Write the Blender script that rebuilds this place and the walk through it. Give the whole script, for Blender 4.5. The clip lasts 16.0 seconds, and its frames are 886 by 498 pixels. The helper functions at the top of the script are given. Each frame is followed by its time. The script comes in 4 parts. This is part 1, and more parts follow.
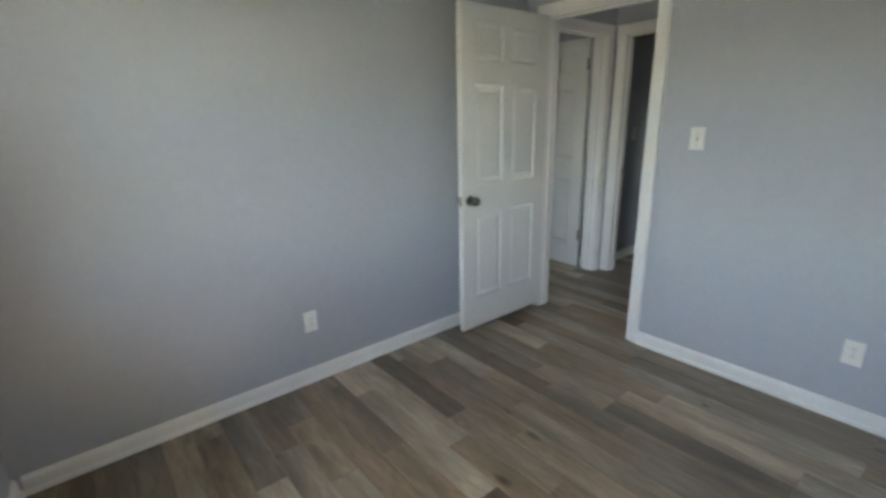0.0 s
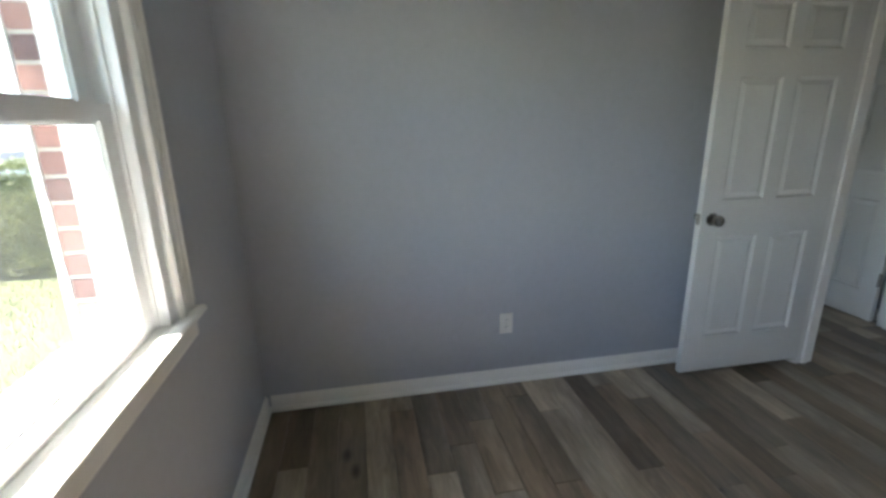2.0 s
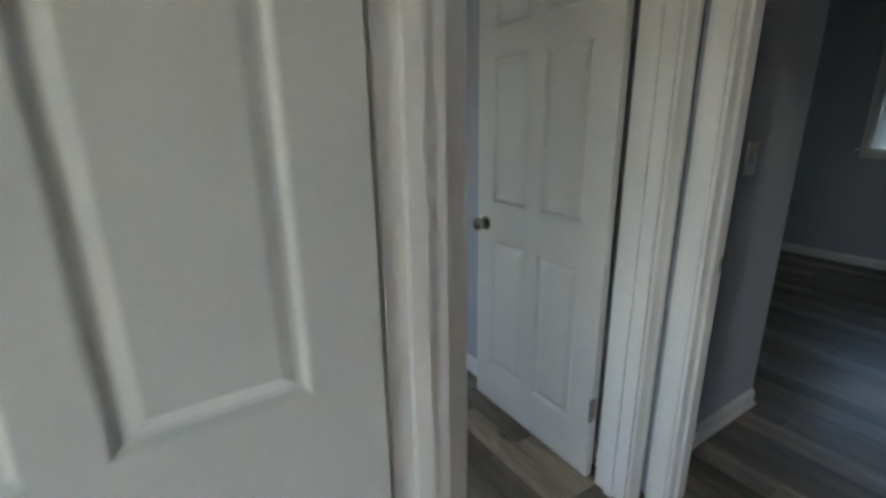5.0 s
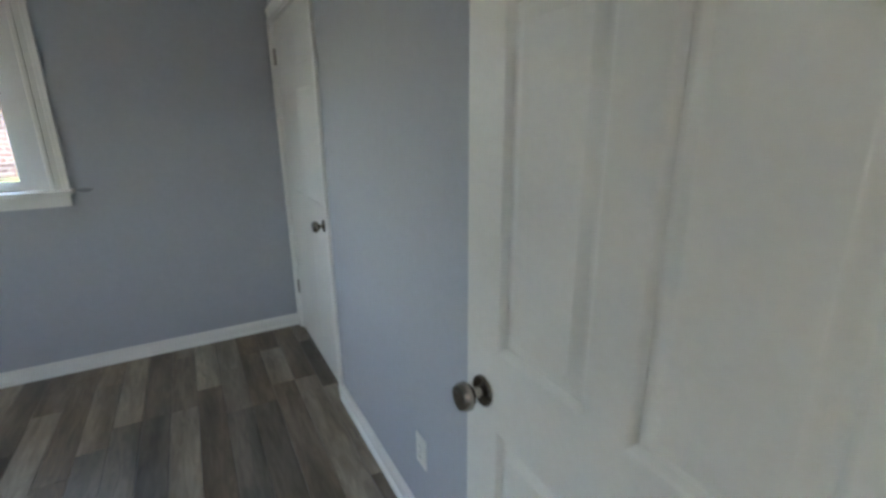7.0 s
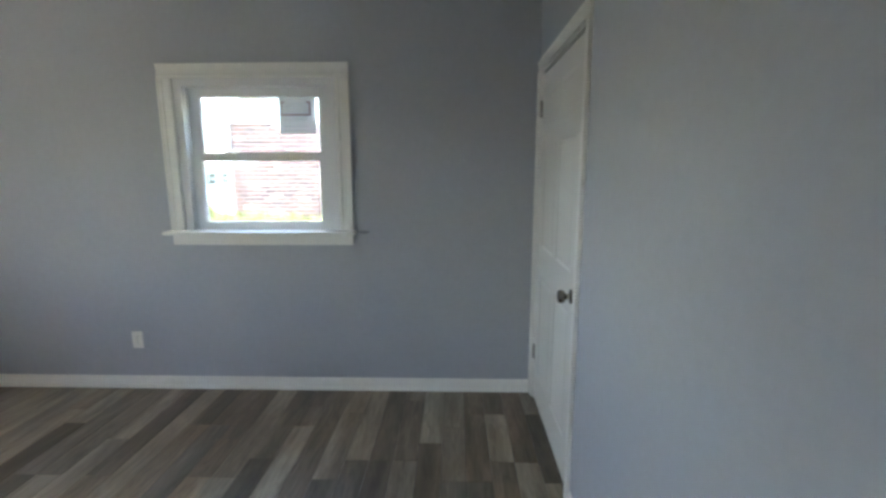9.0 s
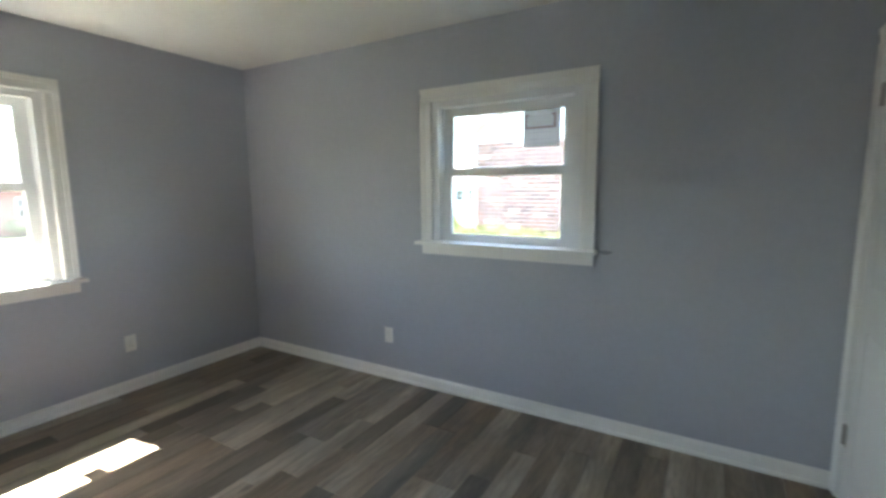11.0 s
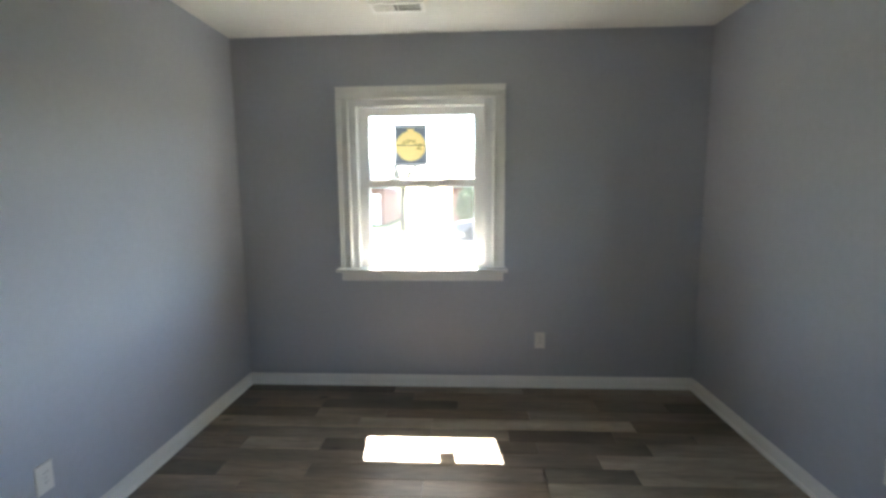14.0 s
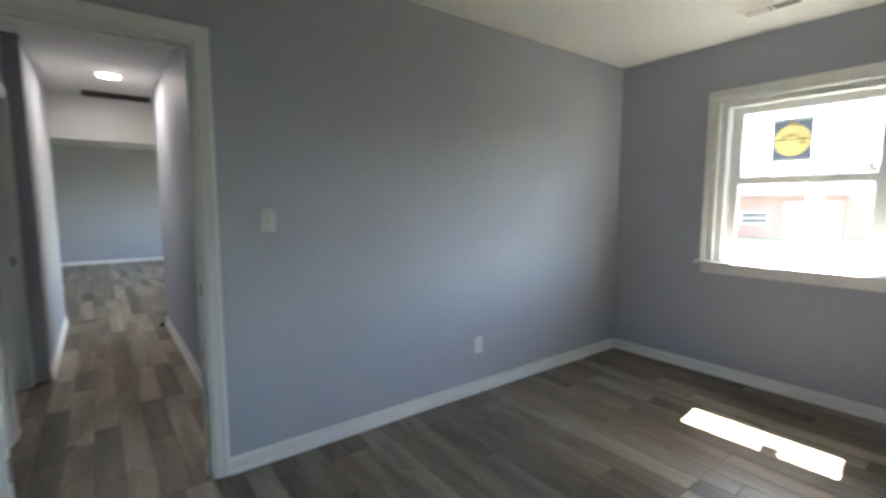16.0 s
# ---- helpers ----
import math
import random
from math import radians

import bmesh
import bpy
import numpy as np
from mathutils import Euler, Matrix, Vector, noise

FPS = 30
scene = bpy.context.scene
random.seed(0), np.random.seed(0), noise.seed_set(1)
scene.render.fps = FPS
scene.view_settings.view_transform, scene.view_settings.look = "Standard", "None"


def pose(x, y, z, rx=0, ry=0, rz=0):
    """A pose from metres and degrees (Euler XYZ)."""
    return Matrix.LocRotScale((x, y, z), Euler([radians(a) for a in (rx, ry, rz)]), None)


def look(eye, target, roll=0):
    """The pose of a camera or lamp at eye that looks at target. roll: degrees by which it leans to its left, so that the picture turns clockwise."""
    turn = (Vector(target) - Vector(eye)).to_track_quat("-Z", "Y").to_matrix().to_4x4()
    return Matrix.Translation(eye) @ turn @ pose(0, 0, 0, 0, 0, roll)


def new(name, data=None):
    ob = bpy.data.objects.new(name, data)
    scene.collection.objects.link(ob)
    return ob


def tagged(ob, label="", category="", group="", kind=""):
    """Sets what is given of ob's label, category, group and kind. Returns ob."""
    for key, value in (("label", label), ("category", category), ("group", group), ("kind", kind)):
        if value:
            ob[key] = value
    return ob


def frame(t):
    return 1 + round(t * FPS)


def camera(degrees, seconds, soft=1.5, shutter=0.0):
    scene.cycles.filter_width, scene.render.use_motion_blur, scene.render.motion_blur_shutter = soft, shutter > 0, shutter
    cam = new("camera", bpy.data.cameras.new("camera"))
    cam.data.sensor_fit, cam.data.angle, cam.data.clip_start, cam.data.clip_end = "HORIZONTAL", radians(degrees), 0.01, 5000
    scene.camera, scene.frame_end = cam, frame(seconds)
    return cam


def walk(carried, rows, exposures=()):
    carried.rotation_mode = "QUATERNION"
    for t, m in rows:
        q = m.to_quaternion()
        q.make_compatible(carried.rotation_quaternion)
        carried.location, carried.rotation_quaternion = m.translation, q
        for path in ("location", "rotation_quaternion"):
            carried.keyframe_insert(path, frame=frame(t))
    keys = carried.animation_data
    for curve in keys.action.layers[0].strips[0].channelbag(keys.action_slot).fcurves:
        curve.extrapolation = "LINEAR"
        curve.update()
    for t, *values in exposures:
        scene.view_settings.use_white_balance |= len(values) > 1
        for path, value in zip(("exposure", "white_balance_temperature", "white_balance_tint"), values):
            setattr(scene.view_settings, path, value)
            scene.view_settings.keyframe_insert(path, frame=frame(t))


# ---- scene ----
cam = camera(88.6, 16.0, soft=2.9, shutter=0.3)
EXPOSURE = [(0.0, 5.36), (0.5, 5.26), (1.0, 4.95), (1.5, 4.75), (2.0, 4.75), (2.5, 5.21), (3.0, 5.31), (4.2, 5.16), (6.3, 5.76),
            (8.0, 5.91), (10.5, 5.96), (11.0, 5.86), (11.5, 5.65), (12.5, 5.42), (14.0, 5.4), (15.0, 5.55), (16.0, 5.6)]
PATH = [
    (0, (2.319, 0.462, 1.399), (0.831, 1.673, 0.836), -1.4),
    (0.5, (2.321, 0.332, 1.392), (0.614, 1.223, 0.85), -1.3),
    (1, (2.3, 0.26, 1.355), (0.462, 0.856, 0.84), -1.1),
    (1.5, (2.288, 0.34, 1.382), (0.4, 0.728, 0.848), -1.1),
    (2, (2.25, 0.593, 1.4), (0.357, 0.94, 0.855), -1.1),
    (2.5, (2.154, 0.929, 1.376), (0.266, 1.287, 0.823), -1.1),
    (3, (1.902, 1.275, 1.377), (0.059, 1.802, 0.807), -0.7),
    (3.5, (1.692, 1.663, 1.362), (-0.08, 2.4, 0.799), -0.6),
    (4, (1.425, 2.022, 1.332), (-0.278, 2.913, 0.778), -0.7),
    (4.2, (1.316, 2.164, 1.338), (-0.362, 3.102, 0.784), -0.8),
    (6.3, (0.255, 3.455, 1.372), (-1.335, 4.52, 0.815), -0.9),
    (6.5, (0.168, 3.503, 1.368), (-1.444, 4.55, 0.815), -0.8),
    (7, (-0.035, 3.545, 1.42), (-1.715, 4.475, 0.866), -0.6),
    (7.5, (-0.19, 3.578, 1.445), (-1.99, 4.29, 0.944), -0.5),
    (8, (-0.257, 3.609, 1.43), (-2.17, 4.029, 1.025), -0.42),
    (10.5, (-0.52, 3.575, 1.465), (-2.36, 2.866, 1.139), -0.78),
    (11, (-0.558, 3.524, 1.424), (-2.266, 2.518, 1.158), -0.56),
    (11.5, (-0.71, 3.421, 1.388), (-2.19, 2.102, 1.143), -0.55),
    (12, (-0.907, 3.355, 1.388), (-2.1, 1.767, 1.149), -0.45),
    (12.5, (-1.117, 3.344, 1.383), (-1.963, 1.543, 1.155), -0.55),
    (13, (-1.306, 3.247, 1.373), (-1.822, 1.328, 1.142), -0.48),
    (13.5, (-1.47, 3.144, 1.355), (-1.731, 1.172, 1.14), -0.4),
    (14, (-1.604, 3.15, 1.394), (-1.499, 1.168, 1.146), -0.5),
    (14.5, (-1.723, 3.31, 1.361), (-1.239, 1.383, 1.135), -0.4),
    (15, (-1.858, 3.413, 1.343), (-1.003, 1.619, 1.124), -0.2),
    (15.5, (-2.04, 3.513, 1.33), (-0.79, 1.971, 1.115), 0.15),
    (16, (-2.272, 3.656, 1.306), (-0.686, 2.455, 1.1), 0.0),
]
walk(cam, [(t, look(eye, target, roll)) for t, eye, target, roll in PATH],
     exposures=[(t, s, 7050 if t < 0.7 else 6700 if t < 2.2 else 6450 if t < 3.2 else 7000 if t < 11 else 6980, 13.3 if 6 < t < 9 else 12.5 if t < 11 else 11.5) for t, s in EXPOSURE])

# ---- world and sun ----
SUN_TO = Vector((0.137, -1.0, 1.385)).normalized()
world = bpy.data.worlds.new("sky")
scene.world = world
world.use_nodes = True
wn = world.node_tree.nodes
sky = wn.new("ShaderNodeTexSky")
sky.sky_type = "NISHITA"
sky.sun_disc = False
sky.sun_elevation = math.asin(SUN_TO.z)
sky.sun_rotation = math.atan2(SUN_TO.x, SUN_TO.y)
wn["Background"].inputs["Strength"].default_value = 0.15
world.node_tree.links.new(sky.outputs[0], wn["Background"].inputs["Color"])
sun_data = bpy.data.lights.new("sun", "SUN")
sun_data.energy = 3.0
sun_data.angle = radians(0.5)
sun_data.color = (1.0, 0.95, 0.88)
sun = new("sun", sun_data)
sun.matrix_world = look(SUN_TO * 30, (0, 0, 0))


# ---- materials ----
def material(name, colour, rough=0.5, metal=0.0, vary=0.06, scale=6.0, grain=60.0, bump=0.1, bump_scale=200.0, spec=0.5, distance=0.002):
    """A plain surface with colour variation at two scales and fine relief."""
    m = bpy.data.materials.new(name)
    m.use_nodes = True
    nt = m.node_tree
    b = nt.nodes["Principled BSDF"]
    b.inputs["Roughness"].default_value = rough
    b.inputs["Metallic"].default_value = metal
    b.inputs["Specular IOR Level"].default_value = spec
    geo = nt.nodes.new("ShaderNodeTexCoord")
    n1 = nt.nodes.new("ShaderNodeTexNoise")
    n1.inputs["Scale"].default_value = scale
    n1.inputs["Detail"].default_value = 4
    n2 = nt.nodes.new("ShaderNodeTexNoise")
    n2.inputs["Scale"].default_value = grain
    n2.inputs["Detail"].default_value = 3
    for n in (n1, n2):
        nt.links.new(geo.outputs["Object"], n.inputs["Vector"])
    add = nt.nodes.new("ShaderNodeMath")
    add.operation = "ADD"
    nt.links.new(n1.outputs["Fac"], add.inputs[0])
    nt.links.new(n2.outputs["Fac"], add.inputs[1])
    ramp = nt.nodes.new("ShaderNodeMapRange")
    ramp.inputs["From Min"].default_value = 0.7
    ramp.inputs["From Max"].default_value = 1.3
    ramp.inputs["To Min"].default_value = 1 - vary
    ramp.inputs["To Max"].default_value = 1 + vary
    nt.links.new(add.outputs[0], ramp.inputs["Value"])
    mul = nt.nodes.new("ShaderNodeVectorMath")
    mul.operation = "SCALE"
    mul.inputs[0].default_value = colour
    nt.links.new(ramp.outputs[0], mul.inputs["Scale"])
    nt.links.new(mul.outputs[0], b.inputs["Base Color"])
    if bump:
        n3 = nt.nodes.new("ShaderNodeTexNoise")
        n3.inputs["Scale"].default_value = bump_scale
        n3.inputs["Detail"].default_value = 3
        nt.links.new(geo.outputs["Object"], n3.inputs["Vector"])
        bp = nt.nodes.new("ShaderNodeBump")
        bp.inputs["Strength"].default_value = bump
        bp.inputs["Distance"].default_value = distance
        nt.links.new(n3.outputs["Fac"], bp.inputs["Height"])
        nt.links.new(bp.outputs[0], b.inputs["Normal"])
    return m


def ramp_node(nt, stops):
    r = nt.nodes.new("ShaderNodeValToRGB")
    e = r.color_ramp.elements
    while len(e) < len(stops):
        e.new(0.5)
    for el, (p, c) in zip(e, stops):
        el.position, el.color = p, (*c, 1)
    return r


def plank_material(name, island=False):
    """Grey-brown vinyl planks: a tone for each plank, long grain, knots and fine relief."""
    m = bpy.data.materials.new(name)
    m.use_nodes = True
    nt = m.node_tree
    b = nt.nodes["Principled BSDF"]
    tc = nt.nodes.new("ShaderNodeTexCoord")
    if island:
        rnd = nt.nodes.new("ShaderNodeNewGeometry").outputs["Random Per Island"]
    else:
        rnd = nt.nodes.new("ShaderNodeObjectInfo").outputs["Random"]
    tone = ramp_node(nt, [(0.0, (0.103, 0.08, 0.058)), (0.14, (0.19, 0.165, 0.131)), (0.28, (0.215, 0.16, 0.109)), (0.42, (0.25, 0.213, 0.166)),
                          (0.56, (0.131, 0.1, 0.072)), (0.7, (0.292, 0.229, 0.162)), (0.84, (0.302, 0.26, 0.201)), (1.0, (0.398, 0.325, 0.238))])
    nt.links.new(rnd, tone.inputs[0])
    off = nt.nodes.new("ShaderNodeVectorMath")
    off.operation = "SCALE"
    off.inputs[0].default_value = (37.0, 91.0, 13.0)
    nt.links.new(rnd, off.inputs["Scale"])
    shift = nt.nodes.new("ShaderNodeVectorMath")
    nt.links.new(tc.outputs["Object"], shift.inputs[0])
    nt.links.new(off.outputs[0], shift.inputs[1])
    stretch = nt.nodes.new("ShaderNodeVectorMath")
    stretch.operation = "MULTIPLY"
    stretch.inputs[1].default_value = (0.16, 1.0, 1.0)
    nt.links.new(shift.outputs[0], stretch.inputs[0])
    grain = nt.nodes.new("ShaderNodeTexNoise")
    grain.inputs["Scale"].default_value = 34
    grain.inputs["Detail"].default_value = 6
    grain.inputs["Distortion"].default_value = 1.2
    nt.links.new(stretch.outputs[0], grain.inputs["Vector"])
    broad = nt.nodes.new("ShaderNodeTexNoise")
    broad.inputs["Scale"].default_value = 7.5
    broad.inputs["Detail"].default_value = 3
    nt.links.new(stretch.outputs[0], broad.inputs["Vector"])
    knots = nt.nodes.new("ShaderNodeTexVoronoi")
    knots.inputs["Scale"].default_value = 3.2
    ks = nt.nodes.new("ShaderNodeVectorMath")
    ks.operation = "MULTIPLY"
    ks.inputs[1].default_value = (0.55, 1.2, 1.0)
    nt.links.new(shift.outputs[0], ks.inputs[0])
    nt.links.new(ks.outputs[0], knots.inputs["Vector"])
    kr = nt.nodes.new("ShaderNodeMapRange")
    kr.inputs["From Min"].default_value = 0.03
    kr.inputs["From Max"].default_value = 0.10
    kr.inputs["To Min"].default_value = 0.28
    kr.inputs["To Max"].default_value = 1.0
    nt.links.new(knots.outputs["Distance"], kr.inputs["Value"])
    g2 = nt.nodes.new("ShaderNodeMapRange")
    g2.inputs["From Min"].default_value = 0.3
    g2.inputs["From Max"].default_value = 0.7
    g2.inputs["To Min"].default_value = 0.76
    g2.inputs["To Max"].default_value = 1.22
    nt.links.new(grain.outputs["Fac"], g2.inputs["Value"])
    b2 = nt.nodes.new("ShaderNodeMapRange")
    b2.inputs["From Min"].default_value = 0.3
    b2.inputs["From Max"].default_value = 0.7
    b2.inputs["To Min"].default_value = 0.62
    b2.inputs["To Max"].default_value = 1.36
    nt.links.new(broad.outputs["Fac"], b2.inputs["Value"])
    m1 = nt.nodes.new("ShaderNodeMath")
    m1.operation = "MULTIPLY"
    nt.links.new(g2.outputs[0], m1.inputs[0])
    nt.links.new(b2.outputs[0], m1.inputs[1])
    m2 = nt.nodes.new("ShaderNodeMath")
    m2.operation = "MULTIPLY"
    nt.links.new(m1.outputs[0], m2.inputs[0])
    nt.links.new(kr.outputs[0], m2.inputs[1])
    mul = nt.nodes.new("ShaderNodeVectorMath")
    mul.operation = "SCALE"
    nt.links.new(tone.outputs[0], mul.inputs[0])
    nt.links.new(m2.outputs[0], mul.inputs["Scale"])
    nt.links.new(mul.outputs[0], b.inputs["Base Color"])
    rr = nt.nodes.new("ShaderNodeMapRange")
    rr.inputs["To Min"].default_value = 0.26
    rr.inputs["To Max"].default_value = 0.44
    nt.links.new(grain.outputs["Fac"], rr.inputs["Value"])
    nt.links.new(rr.outputs[0], b.inputs["Roughness"])
    b.inputs["Specular IOR Level"].default_value = 0.4
    bp = nt.nodes.new("ShaderNodeBump")
    bp.inputs["Strength"].default_value = 0.25
    bp.inputs["Distance"].default_value = 0.0015
    nt.links.new(grain.outputs["Fac"], bp.inputs["Height"])
    nt.links.new(bp.outputs[0], b.inputs["Normal"])
    return m


def brick_piece_material(name):
    m = material(name, (0.30, 0.12, 0.08), 0.9, vary=0.2, scale=9, grain=80, bump=0.5, bump_scale=90, distance=0.004)
    nt = m.node_tree
    rnd = nt.nodes.new("ShaderNodeObjectInfo").outputs["Random"]
    tone = ramp_node(nt, [(0.0, (0.12, 0.06, 0.055)), (0.4, (0.24, 0.115, 0.095)), (0.86, (0.31, 0.155, 0.128)), (0.95, (0.37, 0.20, 0.16)), (0.965, (0.64, 0.55, 0.47))])
    nt.links.new(rnd, tone.inputs[0])
    scaled = [n for n in nt.nodes if n.type == "VECT_MATH"][0]
    nt.links.new(tone.outputs[0], scaled.inputs[0])
    return m


def glass_material():
    m = bpy.data.materials.new("window_glass")
    m.use_nodes = True
    nt = m.node_tree
    nt.nodes.remove(nt.nodes["Principled BSDF"])
    clear = nt.nodes.new("ShaderNodeBsdfTransparent")
    clear.inputs[0].default_value = (0.56, 0.58, 0.57, 1)
    gloss = nt.nodes.new("ShaderNodeBsdfGlossy")
    gloss.inputs["Roughness"].default_value = 0.02
    mix = nt.nodes.new("ShaderNodeMixShader")
    mix.inputs[0].default_value = 0.03
    nt.links.new(clear.outputs[0], mix.inputs[1])
    nt.links.new(gloss.outputs[0], mix.inputs[2])
    # a pale translucent share that stands in for glare veiling the view
    haze = nt.nodes.new("ShaderNodeBsdfTranslucent")
    haze.inputs[0].default_value = (0.9, 0.9, 0.88, 1)
    tc = nt.nodes.new("ShaderNodeTexCoord")
    blot = nt.nodes.new("ShaderNodeTexNoise")
    blot.inputs["Scale"].default_value = 5.0
    blot.inputs["Detail"].default_value = 4
    nt.links.new(tc.outputs["Object"], blot.inputs["Vector"])
    amount = nt.nodes.new("ShaderNodeMapRange")
    amount.inputs["From Min"].default_value = 0.3
    amount.inputs["From Max"].default_value = 0.7
    amount.inputs["To Min"].default_value = 0.005
    amount.inputs["To Max"].default_value = 0.009
    nt.links.new(blot.outputs["Fac"], amount.inputs["Value"])
    film = nt.nodes.new("ShaderNodeMixShader")
    nt.links.new(amount.outputs[0], film.inputs[0])
    nt.links.new(mix.outputs[0], film.inputs[1])
    nt.links.new(haze.outputs[0], film.inputs[2])
    nt.links.new(film.outputs[0], nt.nodes["Material Output"].inputs[0])
    return m


def backlit(name, colour, share):
    """Thin printed film that lets part of the daylight through."""
    m = material(name, colour, 0.6, vary=0.05, bump=0.02)
    nt = m.node_tree
    b = nt.nodes["Principled BSDF"]
    thin = nt.nodes.new("ShaderNodeBsdfTranslucent")
    mix = nt.nodes.new("ShaderNodeMixShader")
    mix.inputs[0].default_value = share
    nt.links.new([n for n in nt.nodes if n.type == "VECT_MATH"][0].outputs[0], thin.inputs["Color"])
    nt.links.new(b.outputs[0], mix.inputs[1])
    nt.links.new(thin.outputs[0], mix.inputs[2])
    nt.links.new(mix.outputs[0], nt.nodes["Material Output"].inputs[0])
    return m


def glow(name, colour, strength):
    m = bpy.data.materials.new(name)
    m.use_nodes = True
    b = m.node_tree.nodes["Principled BSDF"]
    b.inputs["Base Color"].default_value = (*colour, 1)
    b.inputs["Emission Color"].default_value = (*colour, 1)
    b.inputs["Emission Strength"].default_value = strength
    return m


def leaf_material(name, dark, light, through_share=0.0):
    """A tone for each leaf; a share of the light passes through the blade."""
    m = material(name, light, 0.45, vary=0.25, scale=2.0, grain=25, bump=0)
    nt = m.node_tree
    rnd = nt.nodes.new("ShaderNodeNewGeometry").outputs["Random Per Island"]
    tone = ramp_node(nt, [(0.0, dark), (1.0, light)])
    nt.links.new(rnd, tone.inputs[0])
    scaled = [n for n in nt.nodes if n.type == "VECT_MATH"][0]
    nt.links.new(tone.outputs[0], scaled.inputs[0])
    if through_share:
        thin = nt.nodes.new("ShaderNodeBsdfTranslucent")
        mix = nt.nodes.new("ShaderNodeMixShader")
        mix.inputs[0].default_value = through_share
        nt.links.new(scaled.outputs[0], thin.inputs["Color"])
        nt.links.new(nt.nodes["Principled BSDF"].outputs[0], mix.inputs[1])
        nt.links.new(thin.outputs[0], mix.inputs[2])
        nt.links.new(mix.outputs[0], nt.nodes["Material Output"].inputs[0])
    return m


M_WALL = material("blue_grey_wall_paint", (0.457, 0.484, 0.530), 0.62, vary=0.03, scale=1.6, grain=30, bump=0.12, bump_scale=320, spec=0.35)
M_CEIL = material("white_ceiling_paint", (0.80, 0.80, 0.76), 0.85, vary=0.025, scale=2.0, grain=40, bump=0.15, bump_scale=260, spec=0.2)
M_TRIM = material("white_trim_paint", (0.86, 0.86, 0.83), 0.38, vary=0.025, scale=5.0, grain=50, bump=0.06, bump_scale=120)
M_DOOR = material("white_door_paint", (0.79, 0.79, 0.76), 0.42, vary=0.025, scale=4.0, grain=70, bump=0.08, bump_scale=180)
M_VINYL = material("white_vinyl", (0.82, 0.83, 0.83), 0.3, vary=0.015, bump=0.03)
M_PLATE = material("white_plastic", (0.82, 0.81, 0.77), 0.3, vary=0.02, bump=0.02)
M_SLOT = material("dark_slot", (0.03, 0.03, 0.03), 0.6, bump=0)
M_NICKEL = material("brushed_nickel", (0.36, 0.33, 0.29), 0.24, metal=1.0, vary=0.08, grain=120, bump=0.05, bump_scale=400)
M_STEEL = material("hinge_steel", (0.36, 0.34, 0.31), 0.38, metal=1.0, vary=0.1, grain=90, bump=0.05)
M_PLANK = plank_material("grey_brown_vinyl_plank")
M_PLANK_FAR = plank_material("grey_brown_vinyl_plank_joined", island=True)
M_SUB = material("dark_underlay", (0.03, 0.027, 0.024), 0.9, bump=0.1)
M_GLASS = glass_material()
M_BRICK = brick_piece_material("red_brick")
M_MORTAR = material("pale_mortar", (0.46, 0.43, 0.39), 0.95, vary=0.1, scale=10, grain=120, bump=0.4, bump_scale=150)
M_YELLOW = backlit("yellow_sticker", (0.88, 0.64, 0.27), 0.24)
M_NAVY = backlit("dark_blue_sticker", (0.125, 0.128, 0.145), 0.45)
M_GREYPAPER = backlit("grey_printed_paper", (0.50, 0.475, 0.455), 0.66)
M_MAUVE = backlit("mauve_print", (0.30, 0.19, 0.20), 0.55)
M_GREYPRINT = backlit("faint_grey_print", (0.30, 0.29, 0.29), 0.6)
M_LABEL = backlit("thin_white_label", (0.86, 0.86, 0.84), 0.75)
M_PAPER = material("white_paper_label", (0.80, 0.80, 0.78), 0.7, bump=0.02)
M_GRASS = material("lawn_grass", (0.105, 0.115, 0.048), 0.9, vary=0.35, scale=1.2, grain=40, bump=0.6, bump_scale=60, distance=0.03)
M_BLADE = leaf_material("grass_blades", (0.075, 0.09, 0.03), (0.19, 0.19, 0.085))
M_LEAF = leaf_material("hedge_leaves", (0.085, 0.10, 0.03), (0.23, 0.245, 0.09), 0.35)
# lightened in the colour, to look washed out by window glare
M_LEAF_FAR = leaf_material("far_evergreen_leaves", (0.10, 0.12, 0.06), (0.20, 0.22, 0.12))
M_LEAF_YELLOW = leaf_material("yellow_spring_leaves", (0.16, 0.15, 0.04), (0.34, 0.32, 0.10))
M_LEAF2 = leaf_material("shrub_leaves", (0.06, 0.11, 0.028), (0.20, 0.29, 0.10), 0.4)
M_BARK = material("bark", (0.10, 0.08, 0.06), 0.95, vary=0.2, bump=0.5, bump_scale=40, distance=0.01)
M_ROAD = material("asphalt_road", (0.06, 0.06, 0.06), 0.9, vary=0.12, scale=0.8, grain=90, bump=0.3)
M_CONC = material("pale_concrete", (0.38, 0.37, 0.34), 0.9, vary=0.1, scale=1.5, grain=60, bump=0.3)
M_MULCH = material("brown_mulch", (0.05, 0.036, 0.027), 0.95, vary=0.4, scale=8, grain=60, bump=0.8, bump_scale=50, distance=0.02)
M_ROOF = material("grey_brown_shingles", (0.26, 0.235, 0.21), 0.9, vary=0.2, scale=2, grain=30, bump=0.5, bump_scale=30, distance=0.01)
M_SIDING = material("white_siding", (0.78, 0.78, 0.76), 0.6, vary=0.04, bump=0.05)
M_GREY = material("grey_weathered_boards", (0.075, 0.072, 0.07), 0.8, vary=0.15, scale=4, grain=60, bump=0.3)
M_REDWOOD = material("red_brown_frame_paint", (0.15, 0.075, 0.068), 0.6, bump=0.1)
